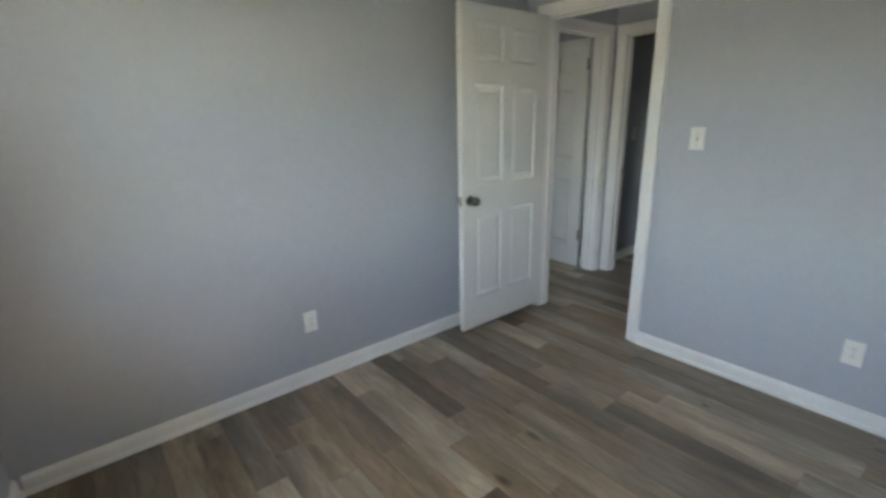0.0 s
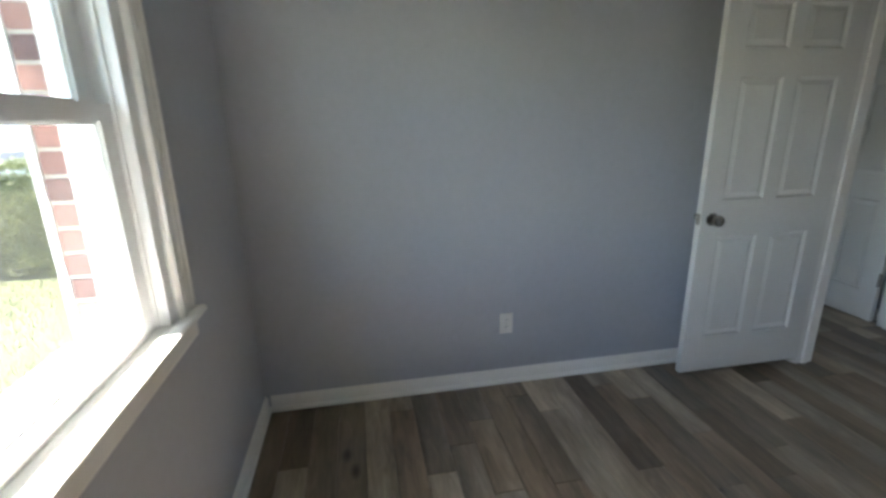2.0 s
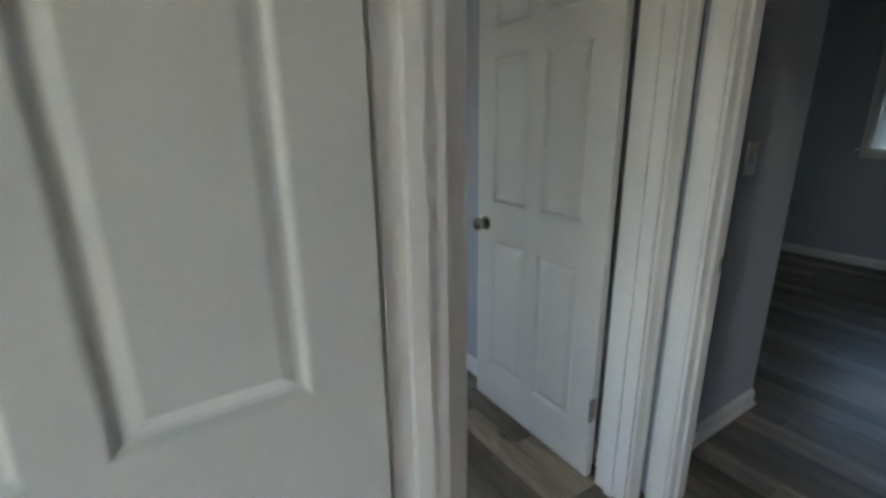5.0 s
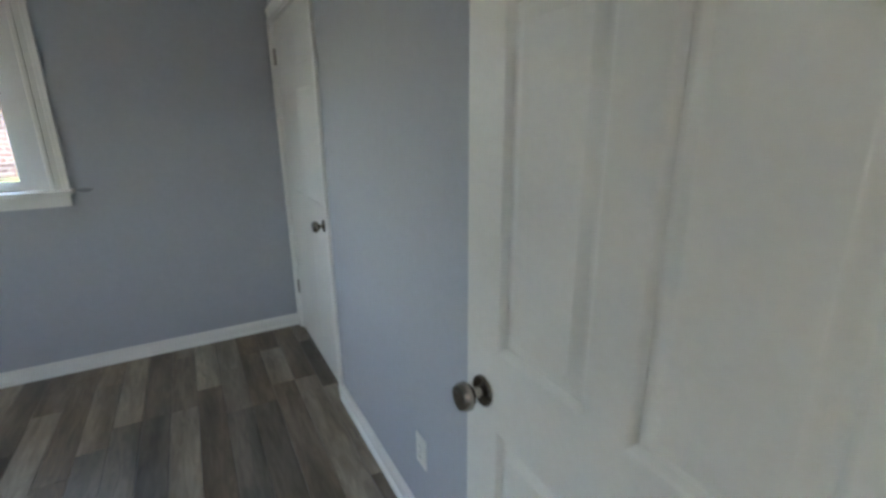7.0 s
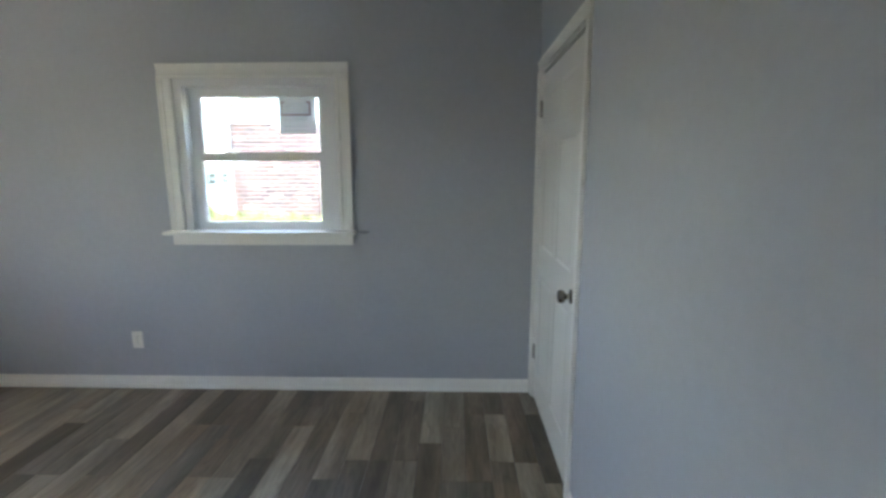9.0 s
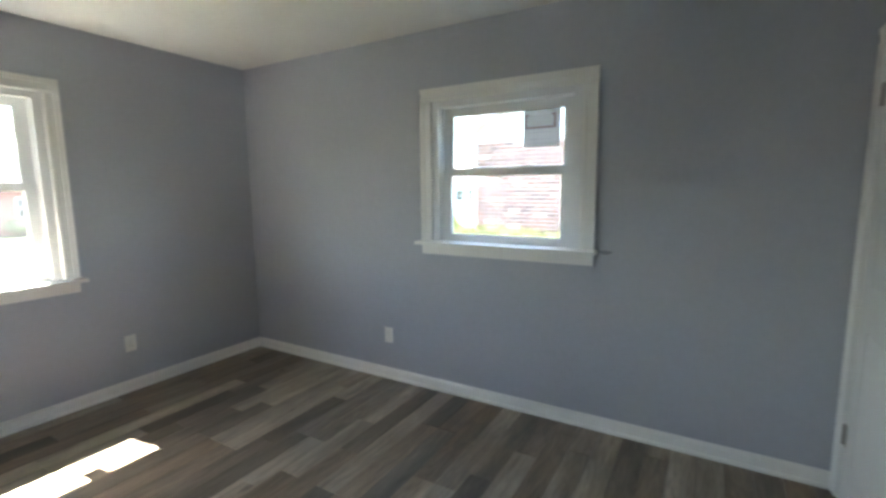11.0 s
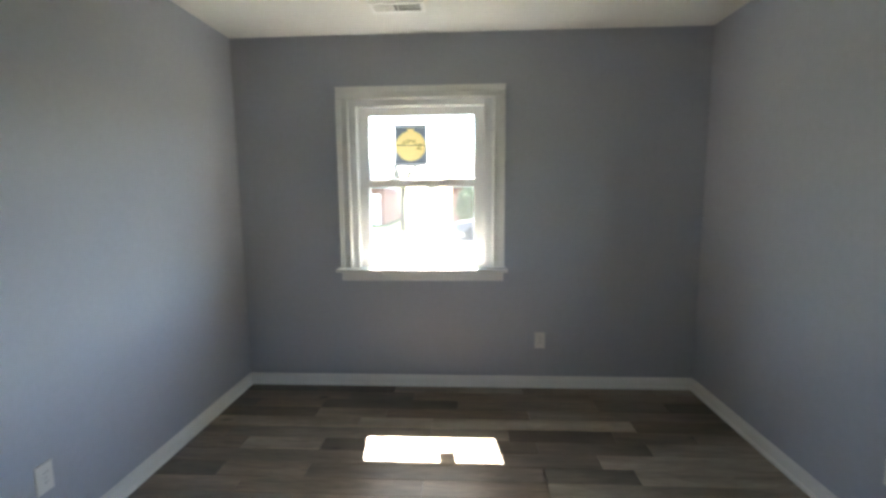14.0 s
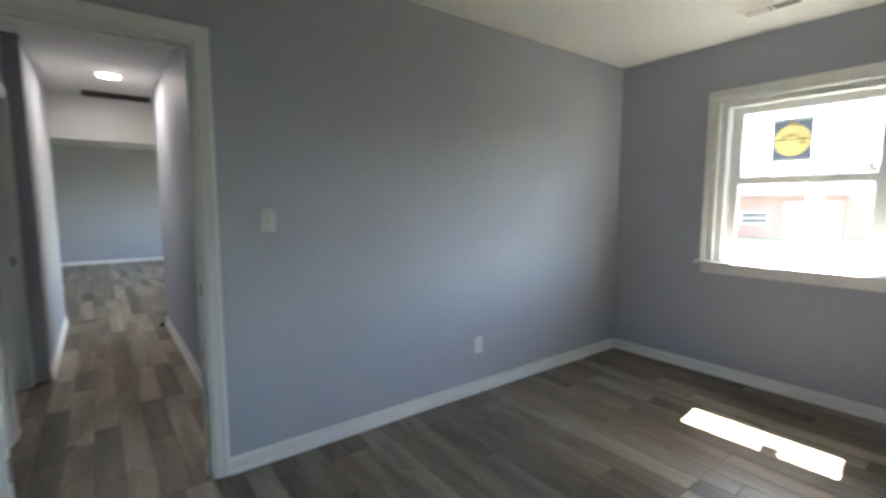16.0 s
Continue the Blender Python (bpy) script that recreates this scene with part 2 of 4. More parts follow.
M_HOUSE_BRICK = material("far_red_brick", (0.27, 0.13, 0.10), 0.9, vary=0.2, scale=6, grain=40, bump=0.3)
M_CARPAINT = material("silver_car_paint", (0.17, 0.165, 0.185), 0.3, metal=0.2, vary=0.02, bump=0)
M_CARWHITE = material("white_car_paint", (0.78, 0.78, 0.78), 0.25, vary=0.02, bump=0)
M_CARBLUE = material("blue_car_paint", (0.05, 0.16, 0.45), 0.25, metal=0.3, vary=0.02, bump=0)
M_CARGLASS = material("dark_car_glass", (0.03, 0.035, 0.04), 0.08, bump=0)
# the sky's reflection is put into this pale base colour
M_SKYGLASS = material("sky_reflection_car_glass", (0.26, 0.36, 0.39), 0.1, bump=0)
M_TYRE = material("black_tyre", (0.045, 0.045, 0.045), 0.8, bump=0.1)
M_LED = glow("lit_led_disc", (1.0, 0.93, 0.93), 4.0)
M_GRILLE = material("brown_grille_shadow", (0.05, 0.04, 0.038), 0.8, bump=0)


# ---- mesh helpers ----
def box(bm, x0, y0, z0, x1, y1, z1):
    """An axis-aligned block added to bm; returns its vertices."""
    v = [bm.verts.new((x, y, z)) for z in (z0, z1) for y in (y0, y1) for x in (x0, x1)]
    for f in ((0, 2, 3, 1), (4, 5, 7, 6), (0, 1, 5, 4), (2, 6, 7, 3), (0, 4, 6, 2), (1, 3, 7, 5)):
        bm.faces.new([v[i] for i in f])
    return v


def prism(bm, profile, start, end, across, up):
    """A profile of (a, b) points swept straight from start to end; a runs along across, b along up."""
    start, end, across, up = Vector(start), Vector(end), Vector(across), Vector(up)
    r0 = [bm.verts.new(start + across * a + up * b) for a, b in profile]
    r1 = [bm.verts.new(end + across * a + up * b) for a, b in profile]
    n = len(profile)
    for i in range(n):
        bm.faces.new((r0[i], r0[(i + 1) % n], r1[(i + 1) % n], r1[i]))
    bm.faces.new(r0[::-1])
    bm.faces.new(r1)


def lathe(bm, profile, centre, axis, steps=24):
    """A profile of (radius, height) turned round the axis at centre."""
    axis = Vector(axis).normalized()
    side = axis.orthogonal().normalized()
    other = axis.cross(side)
    rings = []
    for r, h in profile:
        rings.append([bm.verts.new(Vector(centre) + axis * h + (side * math.cos(a) + other * math.sin(a)) * r)
                      for a in (2 * math.pi * i / steps for i in range(steps))])
    for a, b in zip(rings, rings[1:]):
        for i in range(steps):
            bm.faces.new((a[i], a[(i + 1) % steps], b[(i + 1) % steps], b[i]))
    bm.faces.new(rings[0][::-1])
    bm.faces.new(rings[-1])


def mesh_of(name, bm, mat, smooth=False, bevel=0.0):
    if bevel:
        bmesh.ops.bevel(bm, geom=bm.edges[:], offset=bevel, segments=2, affect="EDGES", clamp_overlap=True)
    bmesh.ops.recalc_face_normals(bm, faces=bm.faces[:])
    me = bpy.data.meshes.new(name)
    bm.to_mesh(me)
    bm.free()
    me.materials.append(mat)
    if smooth:
        me.shade_smooth()
        me.set_sharp_from_angle(angle=radians(38))
    return me


def part(name, bm, mat, parent, label="", smooth=False, bevel=0.0):
    """Links bm as one mesh object under a thing or a part."""
    ob = new(name, mesh_of(name, bm, mat, smooth, bevel))
    ob.parent = parent
    if label:
        ob["label"] = label
    return ob


def thing(name, m, label, category, group="", kind=""):
    ob = new(name)
    ob.matrix_world = m
    return tagged(ob, label, category, group, kind)


def solid(name, bm, mat, label, category="", kind="structure", smooth=False, bevel=0.0):
    return tagged(new(name, mesh_of(name, bm, mat, smooth, bevel)), label, category, "", kind)


def wall(name, axis, at0, at1, a0, a1, z0, z1, holes=(), mat=None, label="blue-grey painted wall", category="wall"):
    """A wall that fills at0..at1 across and a0..a1 along ('x' or 'y'), with holes (a0, a1, z0, z1) through it."""
    bm = bmesh.new()
    cuts_a = sorted({a0, a1, *(h[0] for h in holes), *(h[1] for h in holes)})
    cuts_z = sorted({z0, z1, *(h[2] for h in holes), *(h[3] for h in holes)})
    cells = {}
    for i in range(len(cuts_a) - 1):
        for j in range(len(cuts_z) - 1):
            ca, cz = (cuts_a[i] + cuts_a[i + 1]) / 2, (cuts_z[j] + cuts_z[j + 1]) / 2
            cells[i, j] = not any(h[0] < ca < h[1] and h[2] < cz < h[3] for h in holes)
    verts = {}

    def vert(a, d, z):
        if (a, d, z) not in verts:
            verts[a, d, z] = bm.verts.new((a, d, z) if axis == "x" else (d, a, z))
        return verts[a, d, z]

    def quad(*p):
        bm.faces.new([vert(*q) for q in p])
    for (i, j), full in cells.items():
        if not full:
            continue
        p, q, r, s = cuts_a[i], cuts_a[i + 1], cuts_z[j], cuts_z[j + 1]
        for d in (at0, at1):
            quad((p, d, r), (q, d, r), (q, d, s), (p, d, s))
        if not cells.get((i - 1, j)):
            quad((p, at0, r), (p, at1, r), (p, at1, s), (p, at0, s))
        if not cells.get((i + 1, j)):
            quad((q, at0, r), (q, at1, r), (q, at1, s), (q, at0, s))
        if not cells.get((i, j - 1)):
            quad((p, at0, r), (q, at0, r), (q, at1, r), (p, at1, r))
        if not cells.get((i, j + 1)):
            quad((p, at0, s), (q, at0, s), (q, at1, s), (p, at1, s))
    return solid(name, bm, mat or M_WALL, label, category)


# ---- plan ----
H = 2.44                      # ceiling
R2 = (-3.19, 0.0, 0.0, 4.10)  # second bedroom: x0, y0, x1, y1
DW = 0.12                     # wall between the bedrooms
Y1 = 0.06                     # first bedroom, inner face of the street wall
YD = 3.02                     # first bedroom, door wall
HS, HN = 3.13, 4.11           # hall
X1 = 3.25                     # first bedroom, far side wall
XH = 4.05                     # end of the hall
DOOR_H = 1.99
OPEN1 = (0.285, 1.03)         # first bedroom door, along x
OPEN2 = (3.285, 4.018)        # second bedroom door, along y
OPEN3 = (0.205, 0.96)         # back bedroom door, along x
OPEN4 = (1.22, 1.95)
CLOS = (-3.125, -2.20)
WA = (-1.864, -0.714, 0.868, 2.105)   # window: outer casing along the wall, stool, casing top
WB = (1.814, 2.969, 1.068, 2.068)
W1 = (0.845, 2.45, 0.868, 2.105)
CW = 0.085                    # window casing width
EXT = 0.13                    # frame wall thickness
DCW_GAP = 0.075               # the hall wall thickens just past the casing


def hole(w):
    return (w[0] + CW, w[1] - CW, w[2] - 0.02, w[3] - CW)


dh = DOOR_H + 0.01
wall("wall_south", "x", -EXT, 0.0, R2[0] - EXT, DW / 2, 0, H, [hole(WA)])
wall("wall_south_2", "x", Y1 - EXT, Y1, DW, X1 + 0.1, 0, H, [hole(W1)])
wall("wall_west", "y", R2[0] - EXT, R2[0], 0.0, R2[3] + 0.75, 0, H, [hole(WB)])
wall("wall_north", "x", R2[3], R2[3] + 0.10, R2[0], DW, 0, H, [(CLOS[0], CLOS[1], 0, dh)])
wall("wall_east", "y", 0.0, DW, 0.0, R2[3], 0, H, [(OPEN2[0], OPEN2[1], 0, dh)])
wall("wall_door", "x", YD, HS, DW, X1 + 0.1, 0, H, [(OPEN1[0], OPEN1[1], 0, dh)])
wall("wall_east_2", "y", X1, X1 + 0.1, Y1, YD, 0, H)
wall("wall_hall", "x", HN, HN + 0.11, DW + 0.003, XH, 0, H, [(OPEN3[0], OPEN3[1], 0, dh), (OPEN4[0], OPEN4[1], 0, dh)])
wall("wall_hall_far", "x", HN - 0.10, HN - 0.002, OPEN4[1] + DCW_GAP, XH, 0, H)
# closet behind the north wall
wall("wall_closet", "x", 4.75, 4.85, R2[0], -2.0, 0, H)
wall("wall_closet_side", "y", -2.1, -2.0, 4.20, 4.75, 0, H)
# back bedroom
wall("wall_back_stub", "y", -0.02, 0.08, HN + 0.11, 5.04, 0, H)
wall("wall_back_side", "x", 4.94, 5.04, -2.0, -0.02, 0, H)
wall("wall_back_west", "y", -2.1, -2.0, 4.94, 8.1, 0, H)
WR3 = (-0.55, 0.65, 1.05, 2.1)
wall("wall_back_north", "x", 8.1, 8.25, -2.1, 4.0, 0, H, [hole(WR3)])
wall("wall_back_east", "y", 3.4, 3.5, HN + 0.11, 8.1, 0, H)
# living room at the end of the hall
wall("wall_living_far", "y", 9.7, 9.8, 0.0, 8.2, 0, H)
# unseen opening, added to let daylight into the far room
WL_ADDED = (5.8, 7.2, 0.9, 2.1)
wall("wall_living_south", "x", -0.1, 0.0, X1 + 0.1, 9.8, 0, H, [(WL_ADDED[0], WL_ADDED[1], WL_ADDED[2], WL_ADDED[3])])
wall("wall_living_north", "x", 8.1, 8.2, 4.0, 9.8, 0, H)
wall("wall_living_back", "y", XH, XH + 0.1, HN + 0.11, 8.1, 0, H)

bm = bmesh.new()
box(bm, XH, HS - 0.6, 1.98, XH + 0.12, HN + 0.11, H)
solid("beam", bm, M_TRIM, "white painted header beam across the hall end", "beam")

bm = bmesh.new()
box(bm, R2[0] - EXT, -EXT, H, DW / 2, 4.85, H + 0.1)
solid("ceiling", bm, M_CEIL, "white painted bedroom ceiling", "ceiling")
bm = bmesh.new()
box(bm, DW / 2, -EXT, H, X1 + 0.1, HS, H + 0.1)
solid("ceiling_2", bm, M_CEIL, "white painted bedroom ceiling", "ceiling")
bm = bmesh.new()
box(bm, DW / 2, HS, H, XH + 0.12, HN + 0.05, H + 0.1)
solid("ceiling_hall", bm, M_CEIL, "white painted hall ceiling", "ceiling")
bm = bmesh.new()
box(bm, DW / 2, HN + 0.05, H, XH + 0.12, 8.25, H + 0.1)
box(bm, -2.1, 4.85, H, DW / 2, 8.25, H + 0.1)
box(bm, XH + 0.12, -0.1, H, 9.8, 8.25, H + 0.1)
box(bm, X1 + 0.1, -0.1, H, XH + 0.12, HS, H + 0.1)
solid("ceiling_back", bm, M_CEIL, "white painted ceiling", "ceiling")
bm = bmesh.new()
box(bm, R2[0] - 0.6, -0.69, 2.34, 0.06, -EXT - 0.125, 2.46)
# set further out here, to shorten the sun patch in the first bedroom
box(bm, 0.063, -0.742, 2.34, 10.2, -EXT - 0.125, 2.46)
# unseen slab over all the rooms, added to block daylight
box(bm, R2[0] - 0.6, -0.69, 2.54, 10.2, 8.7, 2.66)
solid("eave", bm, M_TRIM, "white painted soffit under the roof edge, with an unseen light-blocking slab", "eave")
bm = bmesh.new()
prism(bm, [(-0.75, 2.64), (9.0, 2.64), (4.1, 4.6)], (R2[0] - 0.6, 0, 0), (10.2, 0, 0), (0, 1, 0), (0, 0, 1))
solid("roof", bm, M_ROOF, "grey-brown shingle roof of the house", "roof")


# ---- floors: laid planks, running east-west ----
PLANK_W, GAP = 0.122, 0.0016
plank_meshes = {}


def plank_mesh(length, width):
    key = (round(length, 3), round(width, 3))
    if key not in plank_meshes:
        bm = bmesh.new()
        c = 0.0015
        lo = [bm.verts.new(p) for p in ((0, 0, -0.008), (length, 0, -0.008), (length, width, -0.008), (0, width, -0.008))]
        mid = [bm.verts.new(p) for p in ((0, 0, -c), (length, 0, -c), (length, width, -c), (0, width, -c))]
        top = [bm.verts.new(p) for p in ((c, c, 0), (length - c, c, 0), (length - c, width - c, 0), (c, width - c, 0))]
        for a, b in ((lo, mid), (mid, top)):
            for i in range(4):
                bm.faces.new((a[i], a[(i + 1) % 4], b[(i + 1) % 4], b[i]))
        bm.faces.new(top)
        plank_meshes[key] = mesh_of("plank", bm, M_PLANK)
    return plank_meshes[key]


def laid_floor(name, x0, y0, x1, y1, label, rng):
    bm = bmesh.new()
    box(bm, x0, y0, -0.12, x1, y1, -0.009)
    floor = solid(name, bm, M_SUB, label, "floor")
    y = y0
    while y < y1 - 0.004:
        w = min(PLANK_W, y1 - y)
        x = x0 - rng.choice((0.0, 0.15, 0.3, 0.45, 0.6, 0.75))
        while x < x1 - 0.01:
            length = rng.choice((0.45, 0.6, 0.75, 0.9, 1.2))
            a, b = max(x, x0), min(x + length, x1)
            if x1 - b < 0.06:
                b = x1
            if b - a > 0.012:
                p = new("plank", plank_mesh(b - a - GAP, w - GAP))
                p.location = (a, y, 0)
                p.parent = floor
            x += length if b < x1 else 99
        y += w
    return floor


# ---- windows ----
CASING = [(0, 0), (0, 0.012), (0.006, 0.018), (0.022, 0.018), (0.026, 0.013), (0.052, 0.011), (0.057, 0.016), (0.072, 0.018), (0.078, 0.022), (CW, 0.022), (CW, 0)]


def window(name, m, w, label, stool_out=0.088, mid=0.475):
    """A white double-hung window. Local x runs along the wall, y into the room, z up from the floor; the wall's face is y = 0."""
    a0, a1, zs, zt = w
    win = thing(name, m, label, "window", kind="structure")
    # casing: profile's outer edge is thick, towards the opening thinner
    prof = [(CW - p, q) for p, q in CASING][::-1]
    for nm, x, sx in (("casing", a0, 1), ("casing", a1, -1)):
        bm = bmesh.new()
        prism(bm, prof, (x, 0, zs), (x, 0, zt - CW), (sx, 0, 0), (0, 1, 0))
        part(nm, bm, M_TRIM, win)
    bm = bmesh.new()
    prism(bm, prof, (a0, 0, zt), (a1, 0, zt), (0, 0, -1), (0, 1, 0))
    part("head_casing", bm, M_TRIM, win)
    bm = bmesh.new()
    box(bm, a0 - 0.02, 0.0, zs - 0.022, a1 + 0.02, stool_out, zs)
    part("window_sill", bm, M_TRIM, win, bevel=0.004)
    bm = bmesh.new()
    prism(bm, [(0, 0), (0.016, 0.004), (0.018, 0.012), (0.018, 0.062), (0.012, 0.07), (0, 0.072)], (a0 + 0.005, 0, zs - 0.094), (a1 - 0.005, 0, zs - 0.094), (0, 1, 0), (0, 0, 1))
    part("apron", bm, M_TRIM, win)
    # frame in the opening
    i0, i1, zh = a0 + CW, a1 - CW, zt - CW
    fw = 0.050
    for x0, x1 in ((i0, i0 + fw), (i1 - fw, i1)):
        bm = bmesh.new()
        box(bm, x0, -0.125, zs, x1, -0.002, zh)
        lip = x1 if x0 == i0 else x0
        d = 0.008 if x0 == i0 else -0.008
        box(bm, min(lip, lip + d), -0.036, zs, max(lip, lip + d), -0.028, zh)
        part("window_frame", bm, M_VINYL, win)
    bm = bmesh.new()
    box(bm, i0 + fw, -0.125, zh - 0.04, i1 - fw, -0.002, zh)
    part("frame_head", bm, M_VINYL, win)
    bm = bmesh.new()
    box(bm, i0, -0.125, zs - 0.02, i1, 0.0, zs - 0.001)
    part("frame_sill", bm, M_VINYL, win)
    zm = zs + (zt - zs) * mid
    s0, s1 = i0 + fw + 0.001, i1 - fw - 0.001
    st = 0.067

    def sash(nm, y0, y1, z0, z1, bottom, top):
        bm = bmesh.new()
        box(bm, s0, y0, z0, s0 + st, y1, z1)
        box(bm, s1 - st, y0, z0, s1, y1, z1)
        box(bm, s0 + st, y0, z0, s1 - st, y1, z0 + bottom)
        box(bm, s0 + st, y0, z1 - top, s1 - st, y1, z1)
        g = 0.007
        for xx in (s0 + st, s1 - st - g):
            box(bm, xx, y0 + 0.008, z0 + bottom, xx + g, y1 - 0.008, z1 - top)
        box(bm, s0 + st + g, y0 + 0.008, z0 + bottom, s1 - st - g, y1 - 0.008, z0 + bottom + g)
        box(bm, s0 + st + g, y0 + 0.008, z1 - top - g, s1 - st - g, y1 - 0.008, z1 - top)
        fr = part(nm, bm, M_VINYL, win)
        bm = bmesh.new()
        ym = (y0 + y1) / 2
        box(bm, s0 + st, ym - 0.002, z0 + bottom, s1 - st, ym + 0.002, z1 - top)
        pane = part("pane", bm, M_GLASS, fr)
        pane.visible_shadow = False
        return fr
    sash("upper_sash", -0.098, -0.070, zm - 0.012, zh - 0.04, 0.036, 0.052)
    low = sash("lower_sash", -0.066, -0.036, zs, zm + 0.022, 0.043, 0.040)
    for k in (0.28, 0.72):
        bm = bmesh.new()
        cx = s0 + (s1 - s0) * k
        box(bm, cx - 0.028, -0.064, zm + 0.022, cx + 0.028, -0.040, zm + 0.028)
        lathe(bm, [(0.011, 0.0), (0.012, 0.006), (0.009, 0.011)], (cx, -0.052, zm + 0.028), (0, 0, 1), 14)
        box(bm, cx - 0.004, -0.048, zm + 0.030, cx + 0.030, -0.038, zm + 0.037)
        part("sash_lock", bm, M_VINYL, low)
    for k in (0.12, 0.88):
        bm = bmesh.new()
        cx = s0 + (s1 - s0) * k
        box(bm, cx - 0.03, -0.036, zs + 0.03, cx + 0.03, -0.026, zs + 0.036)
        part("lift_tab", bm, M_VINYL, low, bevel=0.0015)
    return win


def flip(w):
    """The same stretch along a wall whose local x runs backwards."""
    return (-w[1], -w[0], w[2], w[3])


window("window_1", pose(0, 0, 0), WA, "white double-hung window with a painted sill, street side")
window("window_2", pose(R2[0], 0, 0, 0, 0, -90), flip(WB), "small white double-hung window facing the brick house", mid=0.455)
window("window_3", pose(0, Y1, 0), W1, "white double-hung window with a sunlit sill, beside the hedge", stool_out=0.045, mid=0.455)
window("window_4", pose(0, 8.1, 0, 0, 0, 180), flip(WR3), "white window in the dark back bedroom")

blind = thing("window_blind", pose(0.05, 8.1, 0), "white slatted blind hanging in the back window", "blind")
bm = bmesh.new()
box(bm, -0.475, -0.05, 1.99, 0.475, -0.004, 2.03)
part("head_rail", bm, M_VINYL, blind)
for i in range(32):
    bm = bmesh.new()
    z = 1.975 - i * 0.0285
    prism(bm, [(-0.018, -0.009), (-0.017, -0.011), (-0.003, 0.010), (-0.004, 0.012)], (-0.47, -0.012, z), (0.47, -0.012, z), (0, 1, 0), (0, 0, 1))
    part("slat", bm, M_VINYL, blind)


# ---- doors ----
def door_leaf(name, m, width, height, label, hand=1, hinges=(0.30, 1.77), thick=0.035, both=True, rows=None, kz=0.890, relief=1.0):
    """A white six-panel door. Local x runs from the hinge edge to the free edge, y through the leaf (0 .. thick), z up."""
    d = thing(name, m, label, "door", kind="structure")
    st, mull = 0.106, 0.073
    pw = (width - 2 * st - mull) / 2
    k = height / 1.98
    rows = rows or [(0.195 * k, 0.825 * k), (0.995 * k, 1.585 * k), (1.690 * k, 1.880 * k)]
    cols = [(st, st + pw), (st + pw + mull, width - st)]
    bm = bmesh.new()
    box(bm, 0, 0, 0, st, thick, height)
    box(bm, width - st, 0, 0, width, thick, height)
    zs = [0.0] + [z for r in rows for z in r] + [height]
    for i in range(0, len(zs), 2):
        box(bm, st, 0, zs[i], width - st, thick, zs[i + 1])
    for z0, z1 in rows:
        box(bm, st + pw, 0, z0, st + pw + mull, thick, z1)
    bmesh.ops.remove_doubles(bm, verts=bm.verts[:], dist=1e-5)
    part("leaf", bm, M_DOOR, d)
    for z0, z1 in rows:
        for x0, x1 in cols:
            bm = bmesh.new()
            mid = thick / 2
            for s in (-1, 1):
                # moulded slope down, flat groove, then the raised field
                steps = [(0.0, mid), (0.004, mid - 0.002 * relief), (0.012, mid - 0.010 * relief), (0.020, mid - 0.010 * relief), (0.040, mid - 0.003 * relief)]
                rings = []
                for inset, h in steps:
                    y = mid + s * h
                    rings.append([bm.verts.new(p) for p in ((x0 + inset, y, z0 + inset), (x1 - inset, y, z0 + inset),
                                                            (x1 - inset, y, z1 - inset), (x0 + inset, y, z1 - inset))])
                for a, b in zip(rings, rings[1:]):
                    for i in range(4):
                        bm.faces.new((a[i], a[(i + 1) % 4], b[(i + 1) % 4], b[i]))
                bm.faces.new(rings[-1])
            part("panel", bm, M_DOOR, d)
    for s, y in ((-1, 0.0), (1, thick)):
        if s == 1 and not both:
            continue
        bm = bmesh.new()
        lathe(bm, [(0.031, 0.0), (0.032, 0.003), (0.030, 0.007), (0.016, 0.010)], (width - 0.062, y, kz), (0, s, 0), 28)
        rose = part("rose", bm, M_NICKEL, d, "brushed nickel rose", smooth=True)
        bm = bmesh.new()
        lathe(bm, [(0.013, 0.008), (0.011, 0.018), (0.012, 0.026), (0.022, 0.031), (0.0285, 0.039), (0.0285, 0.049), (0.024, 0.058), (0.012, 0.061), (0.004, 0.062)],
              (width - 0.062, y, kz), (0, s, 0), 28)
        part("knob", bm, M_NICKEL, d, "brushed nickel door knob", smooth=True)
    bm = bmesh.new()
    box(bm, width - 0.0005, thick / 2 - 0.0125, kz - 0.028, width + 0.002, thick / 2 + 0.0125, kz + 0.028)
    lathe(bm, [(0.009, 0.0), (0.009, 0.008), (0.006, 0.011)], (width + 0.001, thick / 2, kz), (1, 0, 0), 12)
    part("latch_plate", bm, M_STEEL, d, "steel latch plate")
    for hz in hinges:
        bm = bmesh.new()
        yk = -0.006 if hand > 0 else thick + 0.006
        lathe(bm, [(0.0065, -0.045), (0.0075, -0.044), (0.0075, 0.044), (0.0065, 0.045), (0.004, 0.05)], (-0.004, yk, hz), (0, 0, 1), 12)
        box(bm, -0.003, min(yk, thick / 2), hz - 0.044, 0.0015, max(yk, thick / 2), hz + 0.044)
        box(bm, -0.0005, min(yk * 0.2, yk), hz - 0.044, 0.030, min(yk * 0.2, yk) + 0.002, hz + 0.044)
        part("hinge", bm, M_STEEL, d, "steel butt hinge")
    return d


DCASE = [(0, 0), (0, 0.014), (0.003, 0.0175), (0.007, 0.018), (0.020, 0.0175), (0.027, 0.0145), (0.052, 0.0115), (0.060, 0.0115), (0.065, 0.008), (0.065, 0)]
DCW = 0.065


